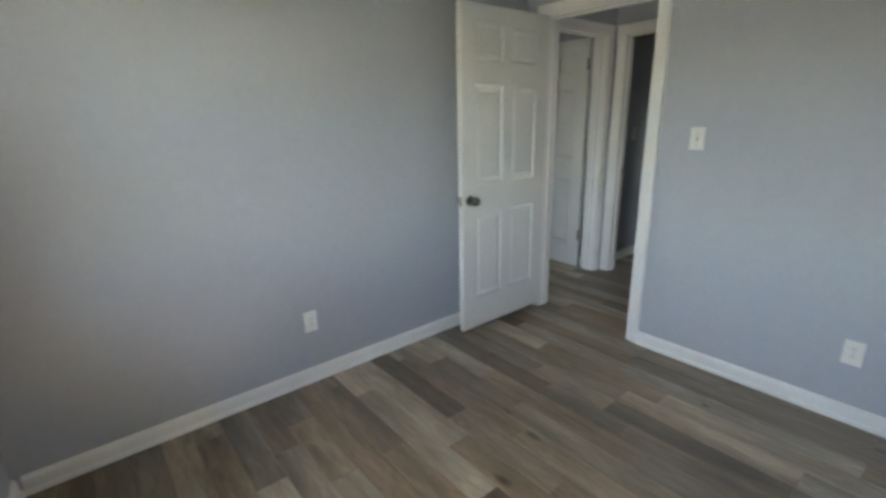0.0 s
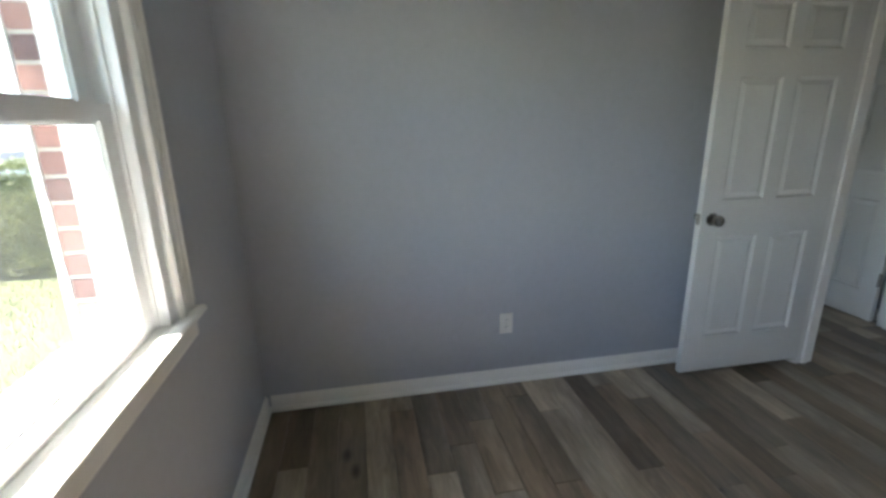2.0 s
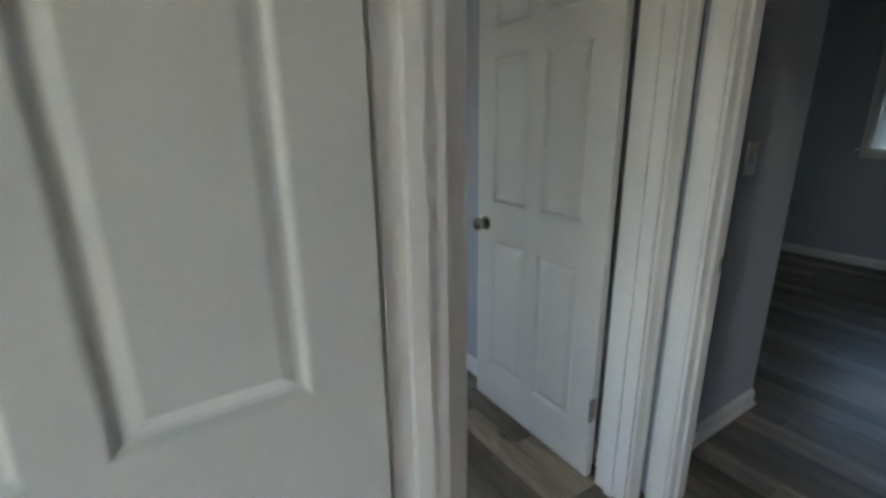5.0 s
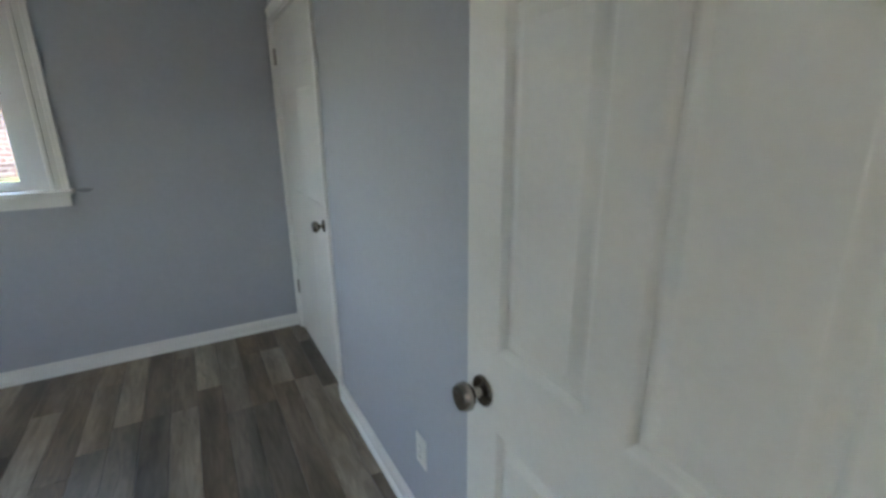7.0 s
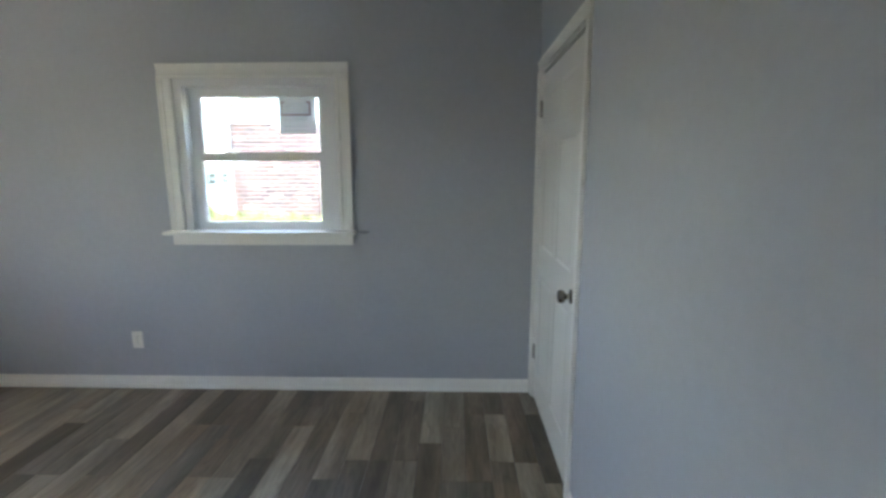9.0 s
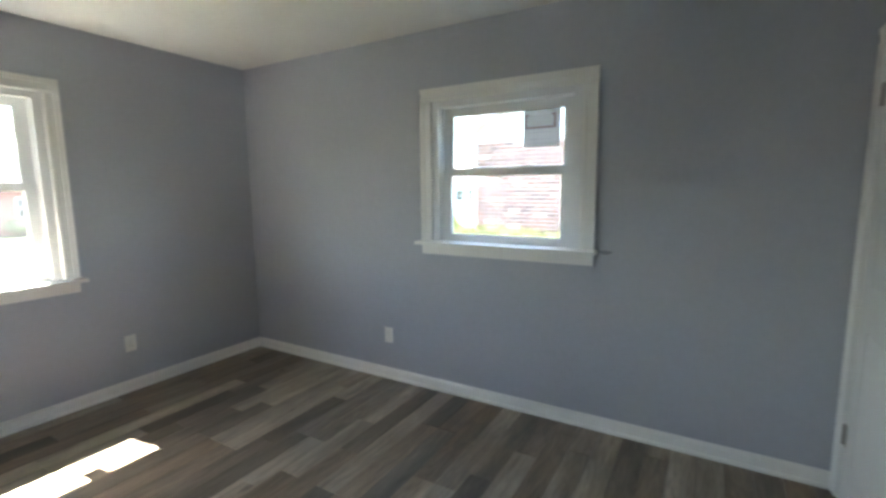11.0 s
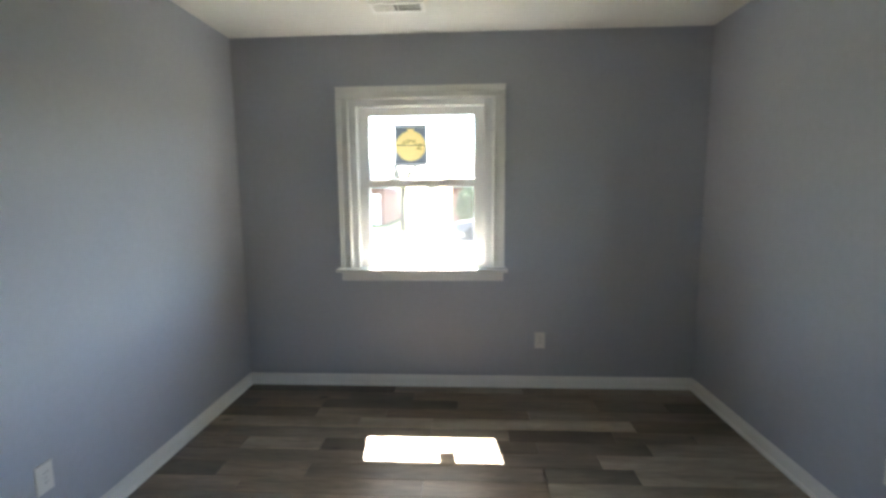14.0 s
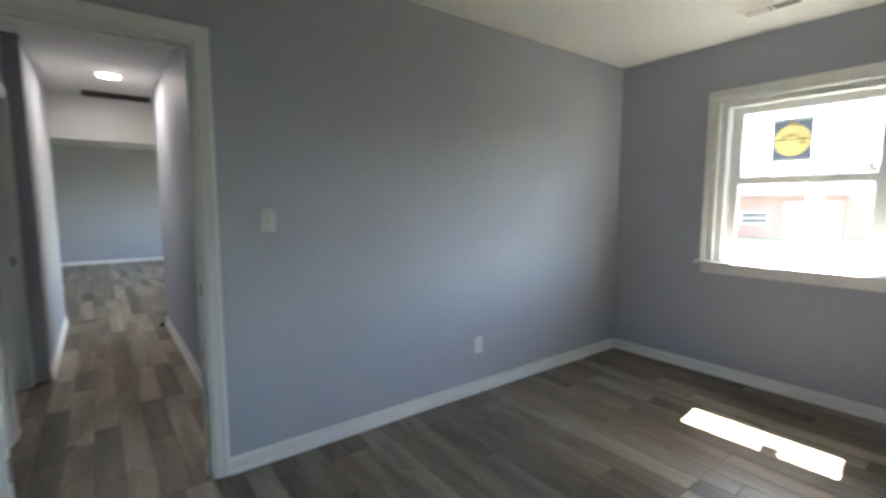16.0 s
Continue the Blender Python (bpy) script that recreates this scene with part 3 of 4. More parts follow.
def door_frame(name, axis, o0, o1, f0, f1, zt, label, sides=(0, 1), cut0=9.0, cut1=9.0, strike=None):
    """Jambs, stops and casing of a doorway; o0..o1 along the wall, f0..f1 through it. cut: casing width left at either end."""
    fr = thing(name, pose(0, 0, 0), label, "door frame", kind="structure")

    def put(bm, nm, lab="", mat=None):
        if axis == "y":
            for v in bm.verts:
                v.co.x, v.co.y = v.co.y, v.co.x
        return part(nm, bm, mat or M_TRIM, fr, lab)
    jt = 0.018
    for a, b in ((o0, o0 + jt), (o1 - jt, o1)):
        bm = bmesh.new()
        box(bm, a, f0 - 0.002, 0, b, f1 + 0.002, zt)
        put(bm, "jamb")
    bm = bmesh.new()
    box(bm, o0 + jt, f0 - 0.002, zt - jt, o1 - jt, f1 + 0.002, zt)
    put(bm, "head_jamb")
    fm = (f0 + f1) / 2
    for a, b in ((o0 + jt, o0 + jt + 0.011), (o1 - jt - 0.011, o1 - jt)):
        bm = bmesh.new()
        box(bm, a, fm - 0.016, 0, b, fm + 0.016, zt - jt)
        put(bm, "door_stop")
    bm = bmesh.new()
    box(bm, o0 + jt + 0.011, fm - 0.016, zt - jt - 0.011, o1 - jt - 0.011, fm + 0.016, zt - jt)
    put(bm, "door_stop")
    rev = 0.005
    for k in sides:
        fy, sy = ((f0, -1), (f1, 1))[k]
        for x, sx, cut in ((o0 + rev, -1, cut0), (o1 - rev, 1, cut1)):
            prof = [(min(DCW - p, cut), q) for p, q in DCASE]
            bm = bmesh.new()
            prism(bm, prof, (x, fy, 0), (x, fy, zt - rev), (sx, 0, 0), (0, sy, 0))
            put(bm, "casing")
        prof = [(DCW - p, q) for p, q in DCASE]
        bm = bmesh.new()
        prism(bm, prof, (o0 + rev - min(DCW, cut0), fy, zt - rev), (o1 - rev + min(DCW, cut1), fy, zt - rev), (0, 0, 1), (0, sy, 0))
        put(bm, "head_casing")
    if strike:
        x, sgn, y = strike
        bm = bmesh.new()
        box(bm, x, y - 0.014, 0.875, x + sgn * 0.002, y + 0.014, 0.935)
        box(bm, x, y + 0.014, 0.885, x + sgn * 0.003, y + 0.020, 0.925)
        put(bm, "strike_plate", "steel strike plate", M_STEEL)
    return fr


door_frame("door_frame_1", "x", OPEN1[0], OPEN1[1], YD, HS, DOOR_H + 0.01, "white painted door frame of the first bedroom", strike=(OPEN1[1] - 0.018, -1, YD + 0.03))
door_frame("door_frame_2", "y", OPEN2[0], OPEN2[1], 0.0, DW, DOOR_H + 0.01, "white painted door frame of the second bedroom", strike=(OPEN2[0] + 0.018, 1, 0.03))
door_frame("door_frame_3", "x", OPEN3[0], OPEN3[1], HN, HN + 0.11, DOOR_H + 0.01, "white painted door frame of the back bedroom", strike=(OPEN3[0] + 0.018, 1, HN + 0.08))
door_frame("door_frame_4", "x", OPEN4[0], OPEN4[1], HN, HN + 0.11, DOOR_H + 0.01, "white painted door frame in the hall", strike=(OPEN4[1] - 0.018, -1, HN + 0.03))
door_frame("door_frame_5", "x", CLOS[0], CLOS[1], R2[3], R2[3] + 0.10, DOOR_H + 0.01, "white painted closet door frame", sides=(0,), cut0=0.06)

door_leaf("door_1", pose(OPEN1[0] + 0.003, YD - 0.020, 0.050, 0, 0, -90.0), 0.755, 1.937, "white six-panel door standing open against the wall", hand=1,
          rows=[(0.200, 0.760), (0.940, 1.520), (1.640, 1.840)], kz=0.852)
door_leaf("door_2", pose(-0.034, OPEN2[1] - 0.001, 0.012, 0, 0, 179), 0.712, 1.975, "white six-panel door standing open beside the closet wall", hand=-1)
door_leaf("door_3", pose(CLOS[0] + 0.02, R2[3] + 0.006, 0.012), CLOS[1] - CLOS[0] - 0.04, 1.955, "closed white six-panel closet door with a nickel knob", hand=1, both=False, relief=0.4)


# ---- baseboards ----
BASE = [(0, 0), (0.026, 0), (0.026, 0.007), (0.024, 0.014), (0.019, 0.018), (0.014, 0.019), (0.014, 0.062), (0.011, 0.069), (0.006, 0.073), (0.004, 0.081), (0, 0.081)]


def baseboard(p, q, inward, name="baseboard"):
    bm = bmesh.new()
    prism(bm, BASE, (*p, 0.0005), (*q, 0.0005), (*inward, 0), (0, 0, 1))
    return solid(name, bm, M_TRIM, "white moulded baseboard with quarter-round at the floor", "baseboard")


e = 0.026
baseboard((R2[0], 0), (0, 0), (0, 1))
baseboard((R2[0], e), (R2[0], R2[3]), (1, 0))
baseboard((CLOS[1] + DCW, R2[3]), (0, R2[3]), (0, -1))
baseboard((0, e), (0, OPEN2[0] - DCW + 0.005), (-1, 0))
baseboard((DW, Y1), (X1, Y1), (0, 1))
baseboard((DW, Y1 + e), (DW, YD), (1, 0))
baseboard((OPEN1[1] + DCW - 0.005, YD), (X1 - e, YD), (0, -1))
baseboard((X1, Y1 + e), (X1, YD), (-1, 0))
baseboard((OPEN1[1] + DCW - 0.005, HS), (X1 + 0.1, HS), (0, 1))
baseboard((OPEN3[1] + DCW - 0.005, HN), (OPEN4[0] - DCW + 0.005, HN), (0, -1))
baseboard((OPEN4[1] + DCW_GAP, HN - 0.10), (XH, HN - 0.10), (0, -1))
baseboard((0.08, HN + 0.13), (0.08, 5.04), (1, 0))
baseboard((-2.0, 8.1), (3.4, 8.1), (0, -1))
baseboard((9.7, 0.0), (9.7, 8.1), (-1, 0))


# ---- outlets and switches ----
def plate(m, label, toggle=False):
    """A wall plate; local y points away from the wall."""
    d = thing("light_switch" if toggle else "outlet", m, label, "light switch" if toggle else "outlet",
              "light switches" if toggle else "wall outlets")
    bm = bmesh.new()
    w, h = 0.036, 0.058
    r0 = [bm.verts.new(p) for p in ((-w, 0, -h), (w, 0, -h), (w, 0, h), (-w, 0, h))]
    r1 = [bm.verts.new(p) for p in ((-w, 0.003, -h), (w, 0.003, -h), (w, 0.003, h), (-w, 0.003, h))]
    c = 0.005
    r2 = [bm.verts.new(p) for p in ((-w + c, 0.006, -h + c), (w - c, 0.006, -h + c), (w - c, 0.006, h - c), (-w + c, 0.006, h - c))]
    for a, b in ((r0, r1), (r1, r2)):
        for i in range(4):
            bm.faces.new((a[i], a[(i + 1) % 4], b[(i + 1) % 4], b[i]))
    bm.faces.new(r2)
    part("cover_plate", bm, M_PLATE, d)
    if toggle:
        bm = bmesh.new()
        box(bm, -0.005, 0.006, -0.012, 0.005, 0.0075, 0.012)
        part("slot", bm, M_SLOT, d)
        bm = bmesh.new()
        prism(bm, [(-0.006, -0.008), (-0.006, 0.008), (0.004, 0.011), (0.006, 0.004)], (-0.004, 0.012, 0), (0.004, 0.012, 0), (0, 1, 0), (0, 0, 1))
        part("toggle", bm, M_PLATE, d)
        for z in (-0.03, 0.03):
            bm = bmesh.new()
            lathe(bm, [(0.003, 0), (0.003, 0.001), (0.002, 0.0015)], (0, 0.006, z), (0, 1, 0), 10)
            part("screw", bm, M_STEEL, d)
    else:
        for z in (-0.0195, 0.0195):
            bm = bmesh.new()
            lathe(bm, [(0.0165, 0), (0.0165, 0.0015), (0.0155, 0.0022)], (0, 0.006, z), (0, 1, 0), 20)
            sock = part("socket", bm, M_PLATE, d)
            for x, hh in ((-0.006, 0.0045), (0.006, 0.0035)):
                bm = bmesh.new()
                box(bm, x - 0.0012, 0.0082, z - hh + 0.002, x + 0.0012, 0.0086, z + hh + 0.002)
                part("socket_slot", bm, M_SLOT, sock)
        bm = bmesh.new()
        lathe(bm, [(0.003, 0), (0.003, 0.001), (0.002, 0.0015)], (0, 0.006, 0), (0, 1, 0), 10)
        part("screw", bm, M_STEEL, d)
    return d


OL = "white duplex outlet with cover plate low on the wall"
plate(pose(-2.119, 0, 0.345), OL)
plate(pose(R2[0], 1.495, 0.335, 0, 0, -90), OL)
plate(pose(-1.20, R2[3], 0.338, 0, 0, 180), OL)
plate(pose(0, 1.63, 0.332, 0, 0, 90), OL)
plate(pose(DW, 1.318, 0.351, 0, 0, -90), OL)
plate(pose(2.07, YD, 0.335, 0, 0, 180), OL)
SL = "white toggle light switch beside the doorway"
plate(pose(1.29, YD, 1.255, 0, 0, 180), SL, True)
plate(pose(0, 3.003, 1.22, 0, 0, 90), SL, True)
plate(pose(0.08, 4.62, 1.2, 0, 0, -90), SL, True)

# ---- stickers on the street window ----
sticker = thing("sticker", pose(0, 0, 0), "dark square sticker with a yellow disc on the upper glass", "sticker")
bm = bmesh.new()
SX, SZ = -1.2125, 1.717
ring_in = [(SX + 0.104 * math.cos(i * math.pi / 24), SZ + 0.104 * math.sin(i * math.pi / 24)) for i in range(48)]
ring_out = []
for x, z in ring_in:
    k = min(0.115 / max(abs(x - SX), 1e-6), (0.147 if z > SZ else 0.138) / max(abs(z - SZ), 1e-6))
    ring_out.append((SX + (x - SX) * k, SZ + (z - SZ) * k))
vi = [bm.verts.new((x, -0.0808, z)) for x, z in ring_in]
vo = [bm.verts.new((x, -0.0808, z)) for x, z in ring_out]
for i in range(48):
    bm.faces.new((vi[i], vi[(i + 1) % 48], vo[(i + 1) % 48], vo[i]))
for sx in (-1, 1):
    for z0, z1 in ((1.579, 1.596), (1.844, 1.864)):
        bm.faces.new([bm.verts.new((SX + sx * u, -0.0809, z)) for u, z in ((0.06, z0), (0.115, z0), (0.115, z1), (0.06, z1))])
part("backing", bm, M_NAVY, sticker)
bm = bmesh.new()
bm.faces.new([bm.verts.new((x, -0.0806, z)) for x, z in ring_in])
bm.faces.new([bm.verts.new((x, -0.0804, z)) for x, z in ((-1.237, 1.81), (-1.188, 1.81), (-1.188, 1.836), (-1.237, 1.836))])
part("disc", bm, M_YELLOW, sticker, "yellow disc with brown brush strokes")
M_BROWN = backlit("brown_print", (0.42, 0.29, 0.09), 0.35)
bm = bmesh.new()
ink = random.Random(4)
for i in range(15):
    # short slanting brush strokes across the upper half, heavier at one side
    x, z = SX + 0.078 - i * 0.0105, SZ + 0.034 - 0.0028 * abs(i - 6) + ink.uniform(-0.014, 0.012)
    length, tilt = ink.uniform(0.022, 0.046), ink.uniform(-0.5, 0.15)
    c, t = math.cos(tilt) * length / 2, math.sin(tilt) * length / 2
    h = ink.uniform(0.0025, 0.006)
    bm.faces.new([bm.verts.new((x + u, -0.0800, z + v)) for u, v in ((-c, t - h), (c, -t - h * 0.4), (c, -t + h * 0.4), (-c, t + h))])
for dx, dz in ((-0.072, -0.024), (-0.060, -0.012), (-0.050, -0.020)):
    bm.faces.new([bm.verts.new((SX + dx + u, -0.0800, SZ + dz + v)) for u, v in ((-0.012, -0.006), (0.012, -0.002), (0.010, 0.006), (-0.008, 0.003))])
part("print", bm, M_BROWN, sticker)
bm = bmesh.new()
for z0, z1, x0, x1 in ((1.7195, 1.7240, -1.3275, -1.0975),):
    box(bm, x0, -0.0802, z0, x1, -0.0799, z1)
part("line", bm, M_SLOT, sticker)
for z0, z1 in ((1.845, 1.853), (1.588, 1.595)):
    bm = bmesh.new()
    box(bm, -1.3265, -0.0798, z0, -1.0985, -0.0792, z1)
    part("print_bar", bm, M_PAPER, sticker, "thin white printed bar")
# grey square sticker on the upper glass of the side window
XS = R2[0] - 0.0815
sticker_b = thing("sticker", pose(0, 0, 0), "grey square sticker with a faded mauve bracket on the upper glass", "sticker")
bm = bmesh.new()
box(bm, XS, 2.510, 1.665, XS + 0.0012, 2.735, 1.916)
part("backing", bm, M_GREYPAPER, sticker_b)
for y0, z0, y1, z1 in ((2.515, 1.775, 2.528, 1.86), (2.695, 1.775, 2.708, 1.86), (2.528, 1.775, 2.695, 1.786), (2.515, 1.85, 2.545, 1.86), (2.68, 1.85, 2.708, 1.86)):
    bm = bmesh.new()
    box(bm, XS + 0.0013, y0, z0, XS + 0.0018, y1, z1)
    part("print", bm, M_MAUVE, sticker_b, "faded mauve printed bracket")
for z in (1.80, 1.815, 1.83, 1.845, 1.90, 1.75, 1.71, 1.685):
    bm = bmesh.new()
    box(bm, XS + 0.0013, 2.54, z, XS + 0.0016, 2.685, z + 0.002)
    part("print_bar", bm, M_GREYPRINT, sticker_b, "faint grey printed bar")
label_1 = thing("paper_label", pose(0, 0, 0), "white paper label on the lower window glass", "label")
bm = bmesh.new()
bm.faces.new([bm.verts.new((x, -0.0482, z)) for x, z in ((-1.41, 1.255), (-1.325, 1.255), (-1.325, 1.440), (-1.41, 1.440))])
part("paper", bm, M_LABEL, label_1)
for z0, z1, x0, x1 in ((1.418, 1.426, -1.36, -1.345), (1.404, 1.409, -1.375, -1.345), (1.345, 1.351, -1.395, -1.34), (1.392, 1.396, -1.365, -1.345)):
    bm = bmesh.new()
    box(bm, x0, -0.0475, z0, x1, -0.0472, z1)
    part("print_bar", bm, M_SLOT, label_1, "dark printed bar")

# ---- ceiling register, hall light, return grille ----
vent = thing("ceiling_vent", pose(-1.215, 0.44, H), "white metal ceiling register with louvres", "vent")
bm = bmesh.new()
w, d = 0.155, 0.075
for x0, y0, x1, y1 in ((-w, -d, w, -d + 0.03), (-w, d - 0.03, w, d), (-w, -d + 0.03, -w + 0.022, d - 0.03), (w - 0.022, -d + 0.03, w, d - 0.03), (-0.006, -d + 0.03, 0.006, d - 0.03)):
    box(bm, x0, y0, -0.006, x1, y1, -0.0005)
part("frame", bm, M_TRIM, vent)
bm = bmesh.new()
box(bm, -w + 0.022, -d + 0.03, -0.0015, w - 0.022, d - 0.03, -0.0005)
part("backing", bm, material("vent_shadow", (0.16, 0.16, 0.15), 0.7, bump=0), vent)
for k in (-1, 1):
    for i in range(9):
        bm = bmesh.new()
        x = k * (0.018 + i * 0.0135)
        prism(bm, [(0, 0), (0.0016, 0), (0.0016 + k * 0.007, -0.009), (k * 0.007, -0.009)], (x, -d + 0.031, -0.0018), (x, d - 0.031, -0.0018), (1, 0, 0), (0, 0, 1))
        part("slat", bm, M_TRIM, vent)

lamp = thing("ceiling_light", pose(2.87, 3.51, H), "flush round LED ceiling light, lit", "ceiling light")
bm = bmesh.new()
lathe(bm, [(0.098, 0.0), (0.098, 0.008), (0.092, 0.014), (0.080, 0.016)], (0, 0, 0), (0, 0, -1), 36)
part("trim_ring", bm, M_TRIM, lamp, smooth=True)
bm = bmesh.new()
lathe(bm, [(0.079, 0.0), (0.077, 0.004)], (0, 0, -0.0165), (0, 0, -1), 36)
part("diffuser", bm, M_LED, lamp)
grille = thing("return_grille", pose(3.86, 3.42, H), "brown slatted return-air grille in the hall ceiling", "vent")
bm = bmesh.new()
for x0, y0, x1, y1 in ((-0.13, -0.3, 0.13, -0.275), (-0.13, 0.275, 0.13, 0.3), (-0.13, -0.275, -0.105, 0.275), (0.105, -0.275, 0.13, 0.275)):
    box(bm, x0, y0, -0.01, x1, y1, -0.0005)
part("frame", bm, M_GRILLE, grille)
for i in range(10):
    bm = bmesh.new()
    x = -0.1 + i * 0.021
    prism(bm, [(0, 0), (0.002, 0), (0.012, -0.009), (0.010, -0.009)], (x, -0.275, -0.001), (x, 0.275, -0.001), (1, 0, 0), (0, 0, 1))
    part("slat", bm, M_GRILLE, grille)

stop = thing("door_wedge", pose(3.24, 3.185, 0), "small black rubber door wedge on the hall floor", "door stop")
bm = bmesh.new()
prism(bm, [(0, 0), (0.11, 0), (0, 0.035)], (0, -0.02, 0.0005), (0, 0.02, 0.0005), (1, 0, 0), (0, 0, 1))
part("wedge", bm, M_TYRE, stop, bevel=0.003)

# a small flat patch, darker than the wall
grey_mark = tagged(new("wall_mark"), "small dull grey mark beside the window sill", "stain")
grey_mark.location = (R2[0], 3.03, WB[2] - 0.012)
bm = bmesh.new()
ring = [bm.verts.new((0.0006, 0.035 * math.cos(a) * (1 + 0.3 * math.sin(3 * a)), 0.012 * math.sin(a))) for a in (i * 0.5236 for i in range(12))]
back = [bm.verts.new((0.0, v.co.y, v.co.z)) for v in ring]
bm.faces.new(ring)
for i in range(12):
    bm.faces.new((ring[i], ring[(i + 1) % 12], back[(i + 1) % 12], back[i]))
part("grey_mark", bm, material("dull_grey_patch", (0.27, 0.28, 0.32), 0.8, vary=0.1, bump=0.1), grey_mark)

# ---- brick veneer of the street front ----
V0, V1 = -0.225, -0.133
wall("wall_brick_front", "x", V0, V1, R2[0] - 0.24, DW / 2, -0.6, 2.34, [(WA[0] + 0.08, WA[1] - 0.08, WA[2] - 0.06, WA[3] - 0.07)], M_HOUSE_BRICK, "red brick street front of the house")
front = wall("wall_brick_front_2", "x", -0.182, -0.073, DW / 2, X1 + 0.6, -0.6, 2.34, [(W1[0] + 0.09, W1[1] - 0.08, W1[2] - 0.06, W1[3] - 0.07)], M_MORTAR, "red brick street front with pale mortar")
wall("wall_brick_side", "y", R2[0] - 0.24, R2[0] - EXT - 0.003, -0.13, 8.3, -0.6, 2.34, [(WB[0] + 0.08, WB[1] - 0.08, WB[2] - 0.06, WB[3] - 0.07)], M_HOUSE_BRICK, "red brick side of the house")
bx = W1[0] + 0.09
bm = bmesh.new()
box(bm, 0, 0, 0, 0.105, 0.062, 0.057)
half_brick = mesh_of("brick", bm, M_BRICK, bevel=0.003)
z, k = W1[2] - 0.05, 0
while z < W1[3] - 0.09:
    b = new("brick", half_brick)
    b.location = (bx - 0.1, -0.184 + 0.0015 * (k % 3), z)
    b.parent = front
    z += 0.067
    k += 1
bm = bmesh.new()
# a thin white strip outside the bricks, then the brick mould
box(bm, bx - 0.03, -0.206, W1[2] - 0.06, bx + 0.004, -0.1865, W1[3] - 0.07)
box(bm, bx - 0.002, -0.120, W1[2] - 0.06, bx + 0.010, -0.072, W1[3] - 0.07)
trim_strip = solid("trim", bm, M_TRIM, "white painted brick mould and a thin white outer strip beside the window", "trim")
bm = bmesh.new()
prism(bm, [(-0.262, 0.775), (-0.262, 0.80), (-0.062, 0.845), (-0.062, 0.775)], (W1[0] + 0.05, 0, 0), (W1[1] - 0.05, 0, 0), (0, 1, 0), (0, 0, 1))
solid("sill_outside", bm, M_TRIM, "white painted outer window sill", "sill")
bm = bmesh.new()
prism(bm, [(-0.262, 0.775), (-0.262, 0.80), (-0.127, 0.845), (-0.127, 0.775)], (WA[0] + 0.05, 0, 0), (WA[1] - 0.05, 0, 0), (0, 1, 0), (0, 0, 1))
solid("sill_outside_2", bm, M_TRIM, "white painted outer window sill", "sill")

# ---- ground: one sheet that falls towards the street ----
GZ, RZ = -0.55, -1.20
bm = bmesh.new()
ys = [400, 20, -2, -4.5, -8, -12, -14.8, -24.0, -27, -40, -400]
zs = [GZ, GZ, GZ, GZ - 0.02, GZ - 0.2, RZ + 0.14, RZ + 0.12, RZ + 0.12, RZ + 0.14, RZ + 0.3, RZ + 0.3]
xs = [-400, -40, -12, -4, 4, 12, 40, 400]
grid = [[bm.verts.new((x, y, z + (0.03 * noise.noise((x * 0.3, y * 0.3, 0)) if -30 < x < 30 and -13 < y < 15 else 0))) for x in xs] for y, z in zip(ys, zs)]
for r0, r1 in zip(grid, grid[1:]):
    for i in range(len(xs) - 1):
        bm.faces.new((r0[i], r0[i + 1], r1[i + 1], r1[i]))
solid("ground", bm, M_GRASS, "pale spring lawn sloping to the street", "ground")
bm = bmesh.new()
box(bm, -300, -22.6, RZ - 0.2, 300, -15.6, RZ + 0.135)
solid("road", bm, M_ROAD, "grey asphalt street", "road")
for y0, nm in ((-15.6, "kerb"), (-22.75, "kerb_far")):
    bm = bmesh.new()
    box(bm, -300, y0, RZ - 0.1, 300, y0 + 0.15, RZ + 0.24)
    solid(nm, bm, M_CONC, "pale concrete kerb", "kerb", bevel=0.0)
bm = bmesh.new()
ring = [(-4.1, -0.3), (-3.3, -2.1), (-2.9, -2.2), (-2.2, -1.6), (-1.2, -1.3), (0.4, -1.2), (1.2, -1.0), (1.2, -0.3)]
bm.faces.new([bm.verts.new((x, y, GZ + 0.035)) for x, y in ring])
solid("mulch_bed", bm, M_MULCH, "dark brown mulch bed along the wall", "ground")


def leaf_cloud(name, points, size, mat, parent, rng, label=""):
    """Many small folded leaves at the given points, joined in one mesh."""
    verts, faces = [], []
    for p in points:
        a, b, c = rng.uniform(0, 6.28), rng.uniform(-0.9, 0.9), rng.uniform(0.7, 1.35) * size
        u = Vector((math.cos(a) * math.cos(b), math.sin(a) * math.cos(b), math.sin(b)))
        v = u.orthogonal().normalized()
        v = Matrix.Rotation(rng.uniform(0, 6.28), 3, u) @ v
        n = u.cross(v) * 0.15
        i = len(verts)
        p = Vector(p)
        verts += [p - u * c * 0.5, p + v * c * 0.28 + n * c, p + u * c * 0.5, p - v * c * 0.28 + n * c]
        faces += [(i, i + 1, i + 2), (i, i + 2, i + 3)]
    me = bpy.data.meshes.new(name)
    me.from_pydata([tuple(q) for q in verts], [], faces)
    me.materials.append(mat)
    ob = new(name, me)
    ob.parent = parent
    ob["kind"] = "stuff"
    if label:
        ob["label"] = label
    return ob


leaf_rng = random.Random(11)
